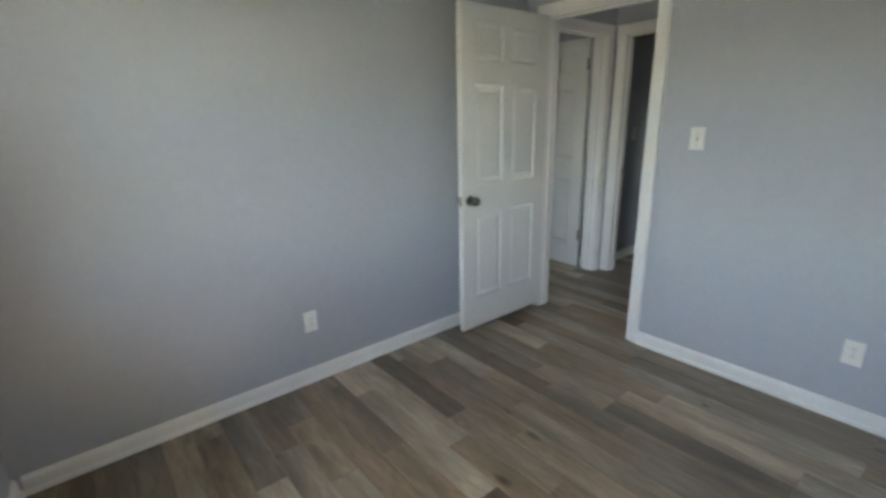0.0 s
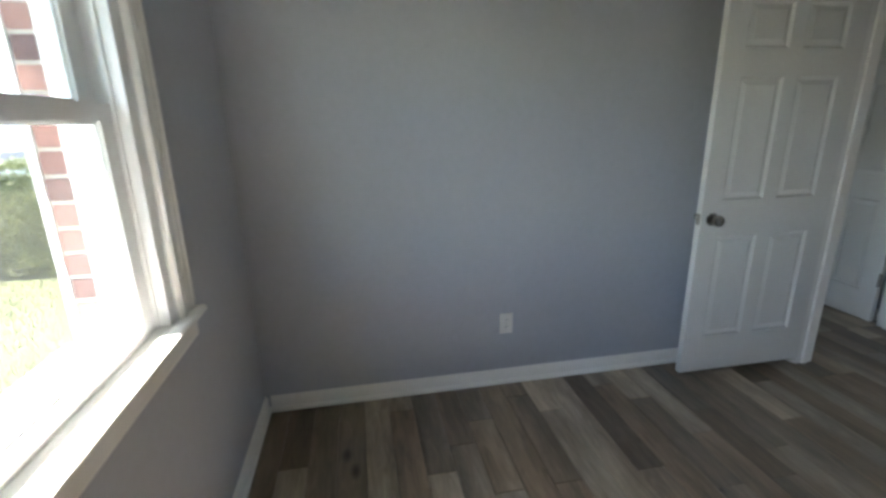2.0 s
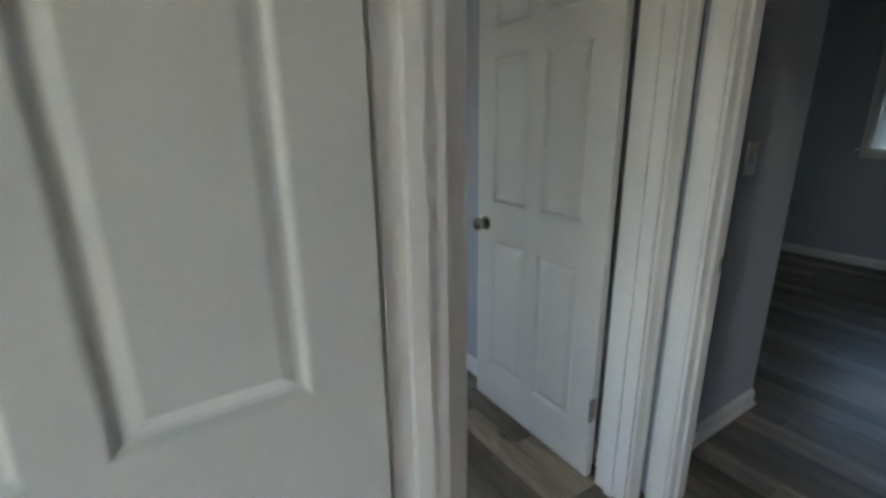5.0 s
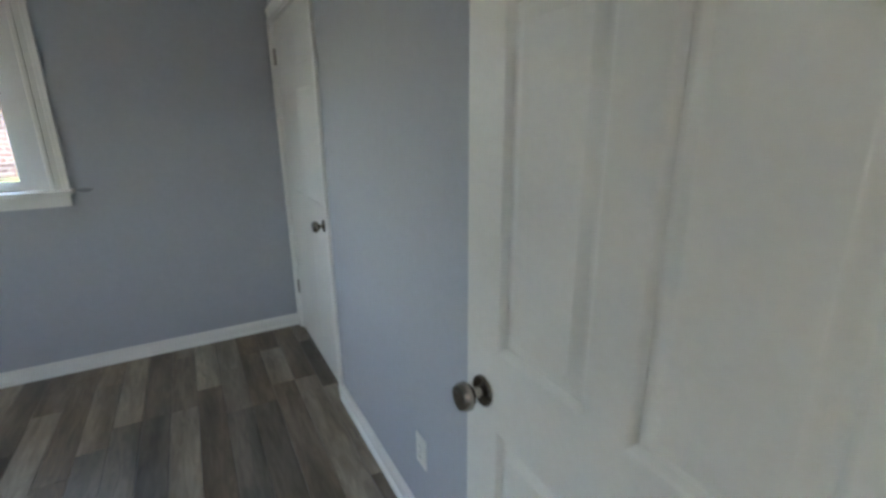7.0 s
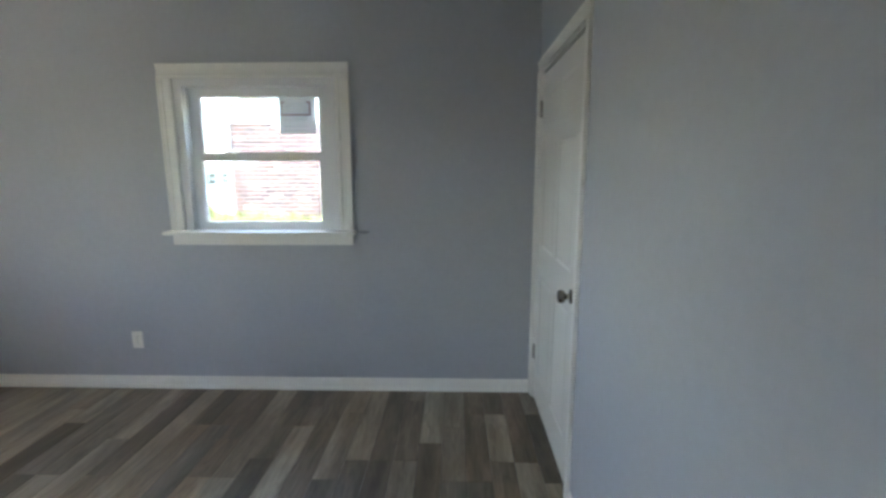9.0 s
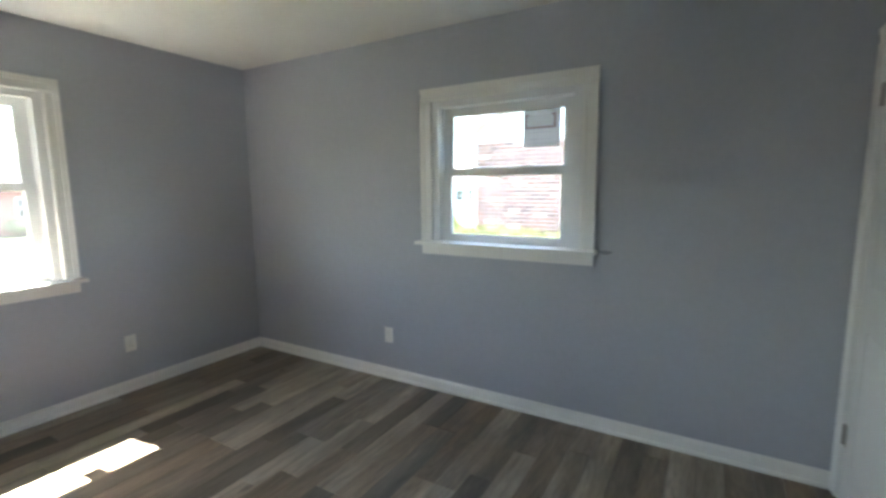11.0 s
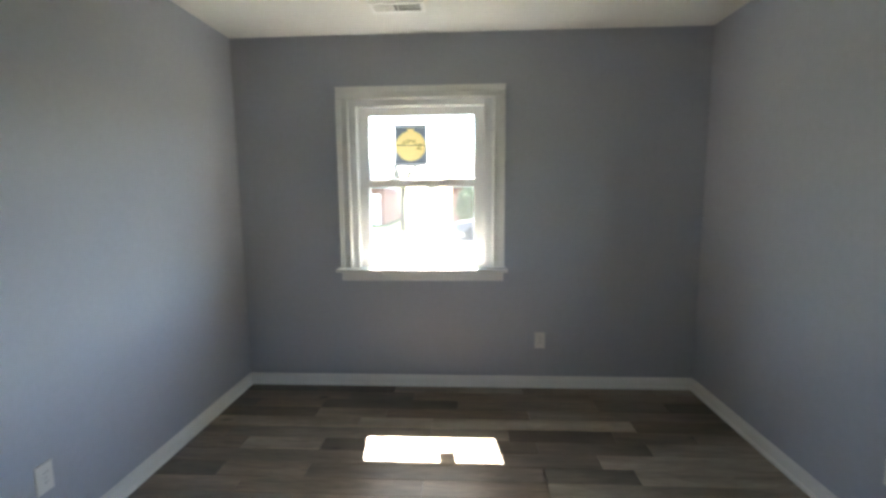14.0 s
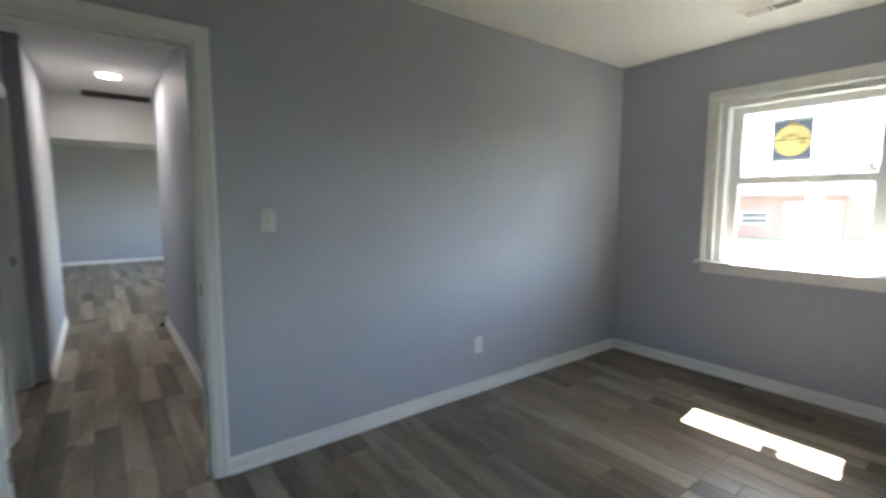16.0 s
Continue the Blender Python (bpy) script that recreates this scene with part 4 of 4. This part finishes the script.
# hedge along the property line
hedge = thing("hedge", pose(-4.95, 0, GZ), "clipped dense green hedge along the lawn", "hedge")
pts = []
for _ in range(110000):
    y = leaf_rng.uniform(-9.0, 6.5)
    wob = 0.10 * noise.noise((y * 1.3, 0, 2.0)) + 0.05 * noise.noise((y * 4, 3, 1))
    hw, ht = 0.52 + wob, 1.50 + 0.07 * noise.noise((y * 1.1, 5, 0)) + wob * 0.4
    s = leaf_rng.random()
    z = leaf_rng.uniform(0.05, ht)
    bulge = 0.09 * noise.noise((y * 2.2, z * 2.2, 7.0)) + 0.05 * noise.noise((y * 6, z * 6, 3.0))
    if s < 0.62:
        x = hw - 0.10 * (z / ht) ** 3 + bulge + leaf_rng.uniform(-0.07, 0.03)
    elif s < 0.94:
        x, z = leaf_rng.uniform(-hw, hw), ht + bulge + leaf_rng.uniform(-0.07, 0.03)
    else:
        x = -hw - bulge
    pts.append((x, y, z))
leaf_cloud("leaves", pts, 0.036, M_LEAF, hedge, leaf_rng)
bm = bmesh.new()
for i in range(24):
    y = -8.8 + i * 0.66
    lathe(bm, [(0.05, 0), (0.04, 0.5), (0.02, 1.2)], (leaf_rng.uniform(-0.1, 0.1), y, 0.0), (leaf_rng.uniform(-0.2, 0.2), leaf_rng.uniform(-0.2, 0.2), 1), 7)
part("stem", bm, M_BARK, hedge)
bm = bmesh.new()
box(bm, -0.36, -8.9, 0.12, 0.36, 6.4, 1.34)
part("core", bm, M_LEAF, hedge)


def shrub(name, x, y, z, radius, height, count, mat, label, leaf=0.07):
    s = thing(name, pose(x, y, z), label, name, "garden shrubs" if name == "bush" else "")
    pts = []
    for _ in range(count):
        a, b = leaf_rng.uniform(0, 6.283), math.asin(leaf_rng.uniform(-0.85, 1))
        d = Vector((math.cos(a) * math.cos(b), math.sin(a) * math.cos(b), math.sin(b)))
        r = (1 + 0.16 * noise.noise(d * 2.3 + Vector((x, y, 0))) + 0.10 * noise.noise(d * 6)) * leaf_rng.uniform(0.82, 1.0)
        pts.append((d.x * radius * r, d.y * radius * r, height * 0.52 + d.z * height * 0.48 * r))
    leaf_cloud("leaves", pts, leaf, mat, s, leaf_rng)
    bm = bmesh.new()
    for i in range(7):
        a = i * 0.9
        lathe(bm, [(0.022, 0), (0.016, height * 0.35), (0.006, height * 0.7)], (0.04 * math.cos(a), 0.04 * math.sin(a), 0), (0.45 * math.cos(a), 0.45 * math.sin(a), 1), 6)
    part("stem", bm, M_BARK, s)
    bm = bmesh.new()
    bmesh.ops.create_icosphere(bm, subdivisions=2, radius=1.0)
    for v in bm.verts:
        k = 0.72 * (1 + 0.18 * noise.noise(v.co * 2.1))
        v.co = Vector((v.co.x * radius * k, v.co.y * radius * k, height * 0.54 + v.co.z * height * 0.44 * k))
    part("core", bm, mat, s)
    return s


shrub("bush", -4.0, -2.36, GZ, 0.46, 1.68, 7500, M_LEAF2, "rounded glossy green shrub beside the hedge", 0.082)
shrub("bush", -13.0, -4.2, GZ, 0.9, 1.3, 2600, M_LEAF, "low green shrub by the neighbouring house", 0.11)

# grass tufts on the near lawn
verts, faces = [], []
for _ in range(16000):
    x, y = leaf_rng.uniform(-4.4, 2.6), leaf_rng.uniform(-6.5, -0.9)
    if y > -2.3 and x > -3.6 and noise.noise((x, y, 0)) > -0.5 and y > -1.55:
        continue
    a, h, w = leaf_rng.uniform(0, 6.28), leaf_rng.uniform(0.03, 0.075), 0.006
    lean = leaf_rng.uniform(0.0, 0.05)
    i = len(verts)
    c, s = math.cos(a), math.sin(a)
    verts += [(x - c * w, y - s * w, GZ - 0.02), (x + c * w, y + s * w, GZ - 0.02), (x - s * lean, y + c * lean, GZ + h)]
    faces.append((i, i + 1, i + 2))
me = bpy.data.meshes.new("grass")
me.from_pydata(verts, [], faces)
me.materials.append(M_BLADE)
tagged(new("grass", me), "yellow-green lawn grass blades", "grass", "", "stuff")


# ---- neighbouring brick house ----
NX = -9.0
nb = thing("brick_house", pose(NX, 0, 0), "red brick house with a white sided gable", "house")
bm = bmesh.new()
box(bm, -7.0, -0.66, -0.6, -0.004, 8.0, 2.30)
part("wall", bm, M_MORTAR, nb, "pale mortar behind the red bricks")
verts, faces = [], []
near_bricks = []
z, k = -0.2, 0
brick_rng = random.Random(5)
while z < 2.27:
    y = -0.66 - (0.107 if k % 2 else 0.0)
    while y < 3.6:
        a, b = max(y, -0.66), y + 0.200
        o = brick_rng.uniform(-0.002, 0.003)
        if z > 0.4 and b < 2.3:
            near_bricks.append((o, a, z, round(b - a, 3)))
        else:
            i = len(verts)
            verts += [(o, a, z), (o, b, z), (o, b, z + 0.058), (o, a, z + 0.058), (-0.014, a, z), (-0.014, b, z), (-0.014, b, z + 0.058), (-0.014, a, z + 0.058)]
            faces += [(i, i + 1, i + 2, i + 3), (i + 1, i, i + 4, i + 5), (i + 2, i + 1, i + 5, i + 6), (i + 3, i + 2, i + 6, i + 7), (i, i + 3, i + 7, i + 4)]
        y += 0.214
    z += 0.076
    k += 1
wall_brick = {}
for o, a, z, length in near_bricks:
    if length not in wall_brick:
        bm = bmesh.new()
        box(bm, -0.014, 0, 0, 0, length, 0.058)
        wall_brick[length] = mesh_of("brick", bm, M_BRICK)
    piece = new("brick", wall_brick[length])
    piece.location = (o, a, z)
    piece.parent = nb
M_BRICK_J = leaf_material("red_brick_joined", (0.11, 0.046, 0.043), (0.33, 0.145, 0.118))
for n in M_BRICK_J.node_tree.nodes:
    if n.type == "VALTORGB":
        n.color_ramp.elements[1].position = 0.93
        el = n.color_ramp.elements.new(0.97)
        el.color = (0.72, 0.62, 0.52, 1)
    if n.type == "BSDF_PRINCIPLED":
        n.inputs["Roughness"].default_value = 0.9
me = bpy.data.meshes.new("bricks")
me.from_pydata(verts, [], faces)
me.materials.append(M_BRICK_J)
ob = new("bricks", me)
ob.parent = nb
tagged(ob, "red bricks with a few pale ones", "", "", "stuff")
ridge_y, ridge_z, eave_y, eave_z = 3.6, 4.85, -1.03, 2.42
slope = (ridge_z - eave_z) / (ridge_y - eave_y)
for i in range(21):
    z0 = 2.30 + i * 0.115
    z1 = z0 + 0.113
    if (ridge_z - 0.05 - z1) / slope < 0.1:
        break
    bm = bmesh.new()
    lo0 = max(ridge_y - (ridge_z - 0.03 - z0) / slope, -0.66)
    lo1 = max(ridge_y - (ridge_z - 0.03 - z1) / slope, -0.66)
    ends = [[bm.verts.new((x, y if e else 2 * ridge_y - y, z)) for x, y, z in ((-0.015, lo0, z0), (0.018, lo0, z0), (0.004, lo1, z1), (-0.015, lo1, z1))] for e in (1, 0)]
    for q in range(4):
        bm.faces.new((ends[0][q], ends[0][(q + 1) % 4], ends[1][(q + 1) % 4], ends[1][q]))
    bm.faces.new(ends[0])
    bm.faces.new(ends[1])
    bmesh.ops.recalc_face_normals(bm, faces=bm.faces)
    part("siding_board", bm, M_SIDING, nb)
bm = bmesh.new()
prism(bm, [(-0.66, 2.30), (ridge_y * 2 + 0.66, 2.30), (ridge_y * 2 + 0.66, 2.57), (ridge_y, ridge_z - 0.03), (-0.66, 2.57)], (-0.2, 0, 0), (-0.016, 0, 0), (0, 1, 0), (0, 0, 1))
part("gable", bm, M_SIDING, nb, "white gable wall")
for s, yy in ((1, eave_y), (-1, 2 * ridge_y - eave_y)):
    bm = bmesh.new()
    prism(bm, [(yy, eave_z), (ridge_y, ridge_z), (ridge_y, ridge_z + 0.14), (yy, eave_z + 0.14)], (-7.3, 0, 0), (0.28, 0, 0), (0, 1, 0), (0, 0, 1))
    roof_part = part("roof", bm, M_ROOF, nb, "grey-brown shingle roof slope")
    bm = bmesh.new()
    prism(bm, [(yy - 0.01, eave_z - 0.13), (ridge_y, ridge_z - 0.13), (ridge_y, ridge_z + 0.15), (yy - 0.01, eave_z + 0.15)], (0.282, 0, 0), (0.305, 0, 0), (0, 1, 0), (0, 0, 1))
    part("fascia", bm, M_SIDING, roof_part, "white painted rake board")
    bm = bmesh.new()
    prism(bm, [(yy, eave_z - 0.02), (ridge_y, ridge_z - 0.02), (ridge_y, ridge_z - 0.004), (yy, eave_z - 0.004)], (-7.25, 0, 0), (0.28, 0, 0), (0, 1, 0), (0, 0, 1))
    part("soffit", bm, M_SIDING, roof_part, "white soffit")
bm = bmesh.new()
box(bm, 0.02, -0.68, -0.5, 0.09, -0.60, 2.32)
part("downspout", bm, M_SIDING, nb, "white downspout", bevel=0.012)

def house_window(parent, x, y, z, w, h, out=(0, 1)):
    """A white framed window on a facade; x, y its middle."""
    ox, oy = out
    bm = bmesh.new()
    t = 0.07
    for a0, z0, a1, z1 in ((-w / 2, 0, -w / 2 + t, h), (w / 2 - t, 0, w / 2, h), (-w / 2 + t, 0, w / 2 - t, t), (-w / 2 + t, h - t, w / 2 - t, h), (-w / 2 + t, h / 2 - 0.03, w / 2 - t, h / 2 + 0.03)):
        if oy:
            box(bm, x + a0, y - 0.02, z + z0, x + a1, y + 0.06, z + z1)
        else:
            box(bm, x - 0.02, y + a0, z + z0, x + 0.06, y + a1, z + z1)
    fr = part("window", bm, M_SIDING, parent, "white window frame")
    bm = bmesh.new()
    if oy:
        box(bm, x - w / 2 + t, y - 0.01, z + t, x + w / 2 - t, y + 0.02, z + h - t)
    else:
        box(bm, x - 0.01, y - w / 2 + t, z + t, x + 0.02, y + w / 2 - t, z + h - t)
    part("pane", bm, M_CARGLASS, fr)
    return fr


house_window(nb, 0.0, 1.99, 1.2, 1.05, 1.08, (1, 0))


# ---- houses across the street ----
def house(x0, x1, y, depth, z, wall_h, mat, label, windows, door=None, pitch=0.42, garage=None, shutters=True):
    hs = thing("house", pose(0, 0, 0), label, "house", "houses across the street")
    bm = bmesh.new()
    box(bm, x0, y - depth, z - 0.3, x1, y, z + wall_h)
    part("wall", bm, mat, hs)
    ym, over = y - depth / 2, 0.5
    rise = pitch * (depth / 2 + over)
    for s in (1, -1):
        bm = bmesh.new()
        ye = ym + s * (depth / 2 + over)
        prism(bm, [(ye, z + wall_h), (ym, z + wall_h + rise), (ym, z + wall_h + rise + 0.15), (ye, z + wall_h + 0.15)], (x0 - 0.4, 0, 0), (x1 + 0.4, 0, 0), (0, 1, 0), (0, 0, 1))
        part("roof", bm, M_ROOF, hs, "grey-brown shingle roof slope")
    for xx, s in ((x0 + 0.02, 1), (x1 - 0.14, 1)):
        bm = bmesh.new()
        prism(bm, [(y, z + wall_h), (ym, z + wall_h + pitch * depth / 2), (y - depth, z + wall_h)], (xx, 0, 0), (xx + 0.12, 0, 0), (0, 1, 0), (0, 0, 1))
        part("gable", bm, M_SIDING, hs, "white sided gable")
    for wx, ww, wz, wh in windows:
        house_window(hs, wx, y, z + wz, ww, wh)
        for s in (-1, 1) if shutters else ():
            bm = bmesh.new()
            box(bm, wx + s * (ww / 2 + 0.2) - 0.17, y, z + wz, wx + s * (ww / 2 + 0.2) + 0.17, y + 0.04, z + wz + wh)
            part("shutter", bm, M_GREY, hs, "grey window shutter")
    if door:
        bm = bmesh.new()
        box(bm, door - 0.48, y, z, door + 0.48, y + 0.05, z + 2.1)
        part("door", bm, M_REDWOOD, hs, "dark red front door")
    if garage:
        bm = bmesh.new()
        box(bm, garage[0], y, z, garage[1], y + 0.06, z + 2.3)
        g = part("garage_door", bm, M_SIDING, hs, "white garage door")
        for i in range(4):
            bm = bmesh.new()
            box(bm, garage[0] + 0.1, y + 0.06, z + 0.1 + i * 0.55, garage[1] - 0.1, y + 0.08, z + 0.56 + i * 0.55)
            part("door_panel", bm, M_SIDING, g)
    return hs


HZ = RZ + 0.2
house(-14.5, -0.5, -31, 8, HZ, 2.7, M_HOUSE_BRICK, "red brick ranch house across the street", [(-11.5, 1.6, 0.9, 1.2), (-7.4, 1.3, 1.0, 1.0)], door=-5.3, shutters=False)
house(4.6, 18.0, -31, 8, HZ, 2.7, M_HOUSE_BRICK, "red brick ranch house with a white garage", [(9.3, 1.7, 0.85, 0.8), (12.5, 1.7, 0.85, 0.8)], garage=(4.9, 7.6), shutters=False)
house(-58, -41, -24, 9, HZ, 2.7, M_SIDING, "white house with shuttered windows and brown roof", [(-55.0, 1.5, 0.8, 1.4), (-51.5, 1.5, 0.8, 1.4), (-44.5, 1.5, 0.8, 1.4)], door=-48)
house(-80, -64, -26, 9, HZ, 2.7, M_HOUSE_BRICK, "low brick house down the street", [(-77, 1.5, 0.8, 1.4), (-70, 1.5, 0.8, 1.4)], door=-73)
house(-34, -20, -33, 9, HZ, 2.7, M_SIDING, "white ranch house across the street", [(-31, 1.5, 0.8, 1.4), (-24, 1.5, 0.8, 1.4)], door=-27.5)


# ---- parked vehicles ----
def vehicle(name, m, profile, cabin, wheels, width, paint, label, glass=None):
    """A parked vehicle; local x runs from the tail to the nose. cabin: window band as a side profile."""
    v = thing(name, m, label, "car" if name == "car" else "truck", "parked cars" if name == "car" else "")
    bm = bmesh.new()
    prism(bm, profile, (0, -width / 2, 0), (0, width / 2, 0), (1, 0, 0), (0, 0, 1))
    part("body", bm, paint, v, bevel=0.05)
    bm = bmesh.new()
    prism(bm, cabin, (0, -width / 2 + 0.13, 0), (0, width / 2 - 0.13, 0), (1, 0, 0), (0, 0, 1))
    part("cabin", bm, glass or M_CARGLASS, v, "windows coloured pale for the reflected sky" if glass else "dark tinted windows", bevel=0.03)
    top = max(p[1] for p in cabin)
    bm = bmesh.new()
    tx = [p[0] for p in cabin if p[1] > top - 0.01]
    box(bm, min(tx) - 0.05, -width / 2 + 0.12, top - 0.02, max(tx) + 0.05, width / 2 - 0.12, top + 0.05)
    part("roof", bm, paint, v, bevel=0.02)
    for wx in wheels:
        for s in (-1, 1):
            bm = bmesh.new()
            lathe(bm, [(0.20, -0.02), (0.31, 0.0), (0.33, 0.04), (0.33, 0.17), (0.31, 0.21), (0.20, 0.22)], (wx, s * (width / 2 - 0.19), 0.33), (0, s, 0), 24)
            tyre = part("tyre", bm, M_TYRE, v, smooth=True)
            bm = bmesh.new()
            lathe(bm, [(0.19, 0.0), (0.19, 0.02), (0.12, 0.03), (0.03, 0.035)], (wx, s * (width / 2 + 0.02), 0.33), (0, s, 0), 16)
            part("rim", bm, M_GREY, tyre, "dull grey rim")
    for s in (-1, 1):
        bm = bmesh.new()
        x1 = max(p[0] for p in profile)
        box(bm, x1 - 0.02, s * (width / 2 - 0.35) - 0.13, 0.62, x1 + 0.015, s * (width / 2 - 0.35) + 0.13, 0.76)
        part("headlight", bm, M_PLATE, v)
        bm = bmesh.new()
        x0 = min(p[0] for p in profile)
        box(bm, x0 - 0.015, s * (width / 2 - 0.2) - 0.09, 0.65, x0 + 0.02, s * (width / 2 - 0.2) + 0.09, 0.85)
        part("tail_light", bm, M_REDWOOD, v)
    return v


TRUCK = [(-2.3, 0.40), (2.2, 0.38), (2.28, 0.55), (2.22, 0.86), (1.40, 0.96), (1.10, 1.00), (-0.20, 1.00), (-0.28, 0.96), (-2.28, 0.96), (-2.3, 0.6)]
TCAB = [(1.35, 0.95), (0.90, 1.46), (-0.05, 1.46), (-0.20, 0.95)]
SEDAN = [(-2.15, 0.32), (2.1, 0.30), (2.2, 0.50), (2.1, 0.74), (1.1, 0.92), (-1.5, 0.95), (-2.1, 0.90), (-2.2, 0.6)]
SCAB = [(1.05, 0.88), (0.35, 1.38), (-0.95, 1.38), (-1.65, 0.90)]
YR = RZ + 0.135
vehicle("pickup_truck", pose(-3.3, -21.2, YR), TRUCK, TCAB, (1.45, -1.4), 1.8, M_CARPAINT, "silver pickup truck parked along the street", M_SKYGLASS)
vehicle("car", pose(-25.5, -16.4, YR), SEDAN, SCAB, (1.35, -1.3), 1.75, M_CARWHITE, "white sedan parked along the street")
vehicle("car", pose(-31.5, -16.4, YR), SEDAN, SCAB, (1.35, -1.3), 1.75, M_CARWHITE, "white sedan parked along the street")
vehicle("car", pose(-22.5, -11.5, GZ - 0.3, 0, 0, 70), SEDAN, SCAB, (1.35, -1.3), 1.75, M_CARBLUE, "blue car parked on a drive")


# ---- trees ----
def bare_tree(x, y, z, height, rng, label):
    t = thing("tree", pose(x, y, z), label, "tree", "bare trees")
    bm = bmesh.new()
    twigs = bmesh.new()

    def limb(target, p, d, length, r, depth):
        q = p + d * length
        lathe(target, [(r, 0), (r * 0.62, length)], p, d, 6 if depth > 1 else 4)
        if depth == 0:
            return
        for _ in range(3 if depth > 1 else 4):
            nd = (d + Vector((rng.uniform(-0.8, 0.8), rng.uniform(-0.8, 0.8), rng.uniform(-0.1, 0.6)))).normalized()
            limb(twigs if depth < 3 else bm, p + d * length * rng.uniform(0.6, 1.0), nd, length * rng.uniform(0.55, 0.75), r * 0.55, depth - 1)
    limb(bm, Vector((0, 0, -0.1)), Vector((0, 0, 1)), height * 0.35, height * 0.025, 4)
    part("trunk", bm, M_BARK, t)
    tw = part("crown", twigs, M_BARK, t, "bare grey-brown twigs")
    return t


tree_rng = random.Random(3)
LT = "bare spring tree behind the houses"
bare_tree(-62, -36, HZ, 11, tree_rng, LT)
bare_tree(-29, -4.0, GZ, 9, tree_rng, LT)
bare_tree(-7.0, -36, HZ, 9, tree_rng, LT)
bare_tree(-46, -38, HZ, 11, tree_rng, LT)
bare_tree(2.6, -26.5, HZ, 8, tree_rng, LT)
shrub("tree", -1.8, -26.0, HZ, 0.85, 2.7, 2600, M_LEAF_FAR, "dark evergreen tree in the yard across the street", 0.2)
for sx in (-10.5, -8.0):
    shrub("bush", sx, -29.6, HZ, 0.8, 1.0, 700, M_LEAF_FAR, "clipped evergreen shrub below the house windows", 0.14)
shrub("bush", -3.35, -26.0, HZ, 0.95, 1.15, 1500, M_LEAF_YELLOW, "rounded yellow-green shrub across the street", 0.13)
shrub("bush", -6.0, -26.0, HZ, 1.15, 0.85, 1500, M_LEAF_YELLOW, "low yellow-green shrub across the street", 0.13)
shrub("bush", -43.0, -22.0, HZ, 1.4, 2.0, 1200, M_LEAF2, "round yellow-green shrub before the white house", 0.2)

# ---- floors, laid last ----
rng = random.Random(7)
laid_floor("floor", R2[0], 0.0, 0.0, R2[3], "grey-brown wood-look vinyl plank floor", rng)
laid_floor("floor_2", DW, Y1, X1, YD, "grey-brown wood-look vinyl plank floor", rng)
laid_floor("floor_hall", 0.0, YD + 0.0, XH, HN + 0.11, "grey-brown wood-look vinyl plank hall floor", rng)
laid_floor("floor_closet", R2[0], R2[3], -2.1, 4.75, "grey-brown wood-look vinyl closet floor", rng)
bm = bmesh.new()
rows = [(XH, 0.0, 9.7, 8.1), (-2.0, HN + 0.11, XH, 8.1), (X1 + 0.1, 0.0, XH, YD)]
for x0, y0, x1, y1 in rows:
    y = y0
    while y < y1 - 0.01:
        x = x0
        while x < x1 - 0.01:
            length = rng.choice((0.75, 0.9, 1.2))
            b = min(x + length, x1)
            box(bm, x, y, -0.03, b - GAP, min(y + PLANK_W, y1) - GAP, 0.0)
            x = b
        y += PLANK_W
tagged(solid("floor_far", bm, M_PLANK_FAR, "grey-brown wood-look vinyl floor of the far rooms", "floor"), kind="structure")
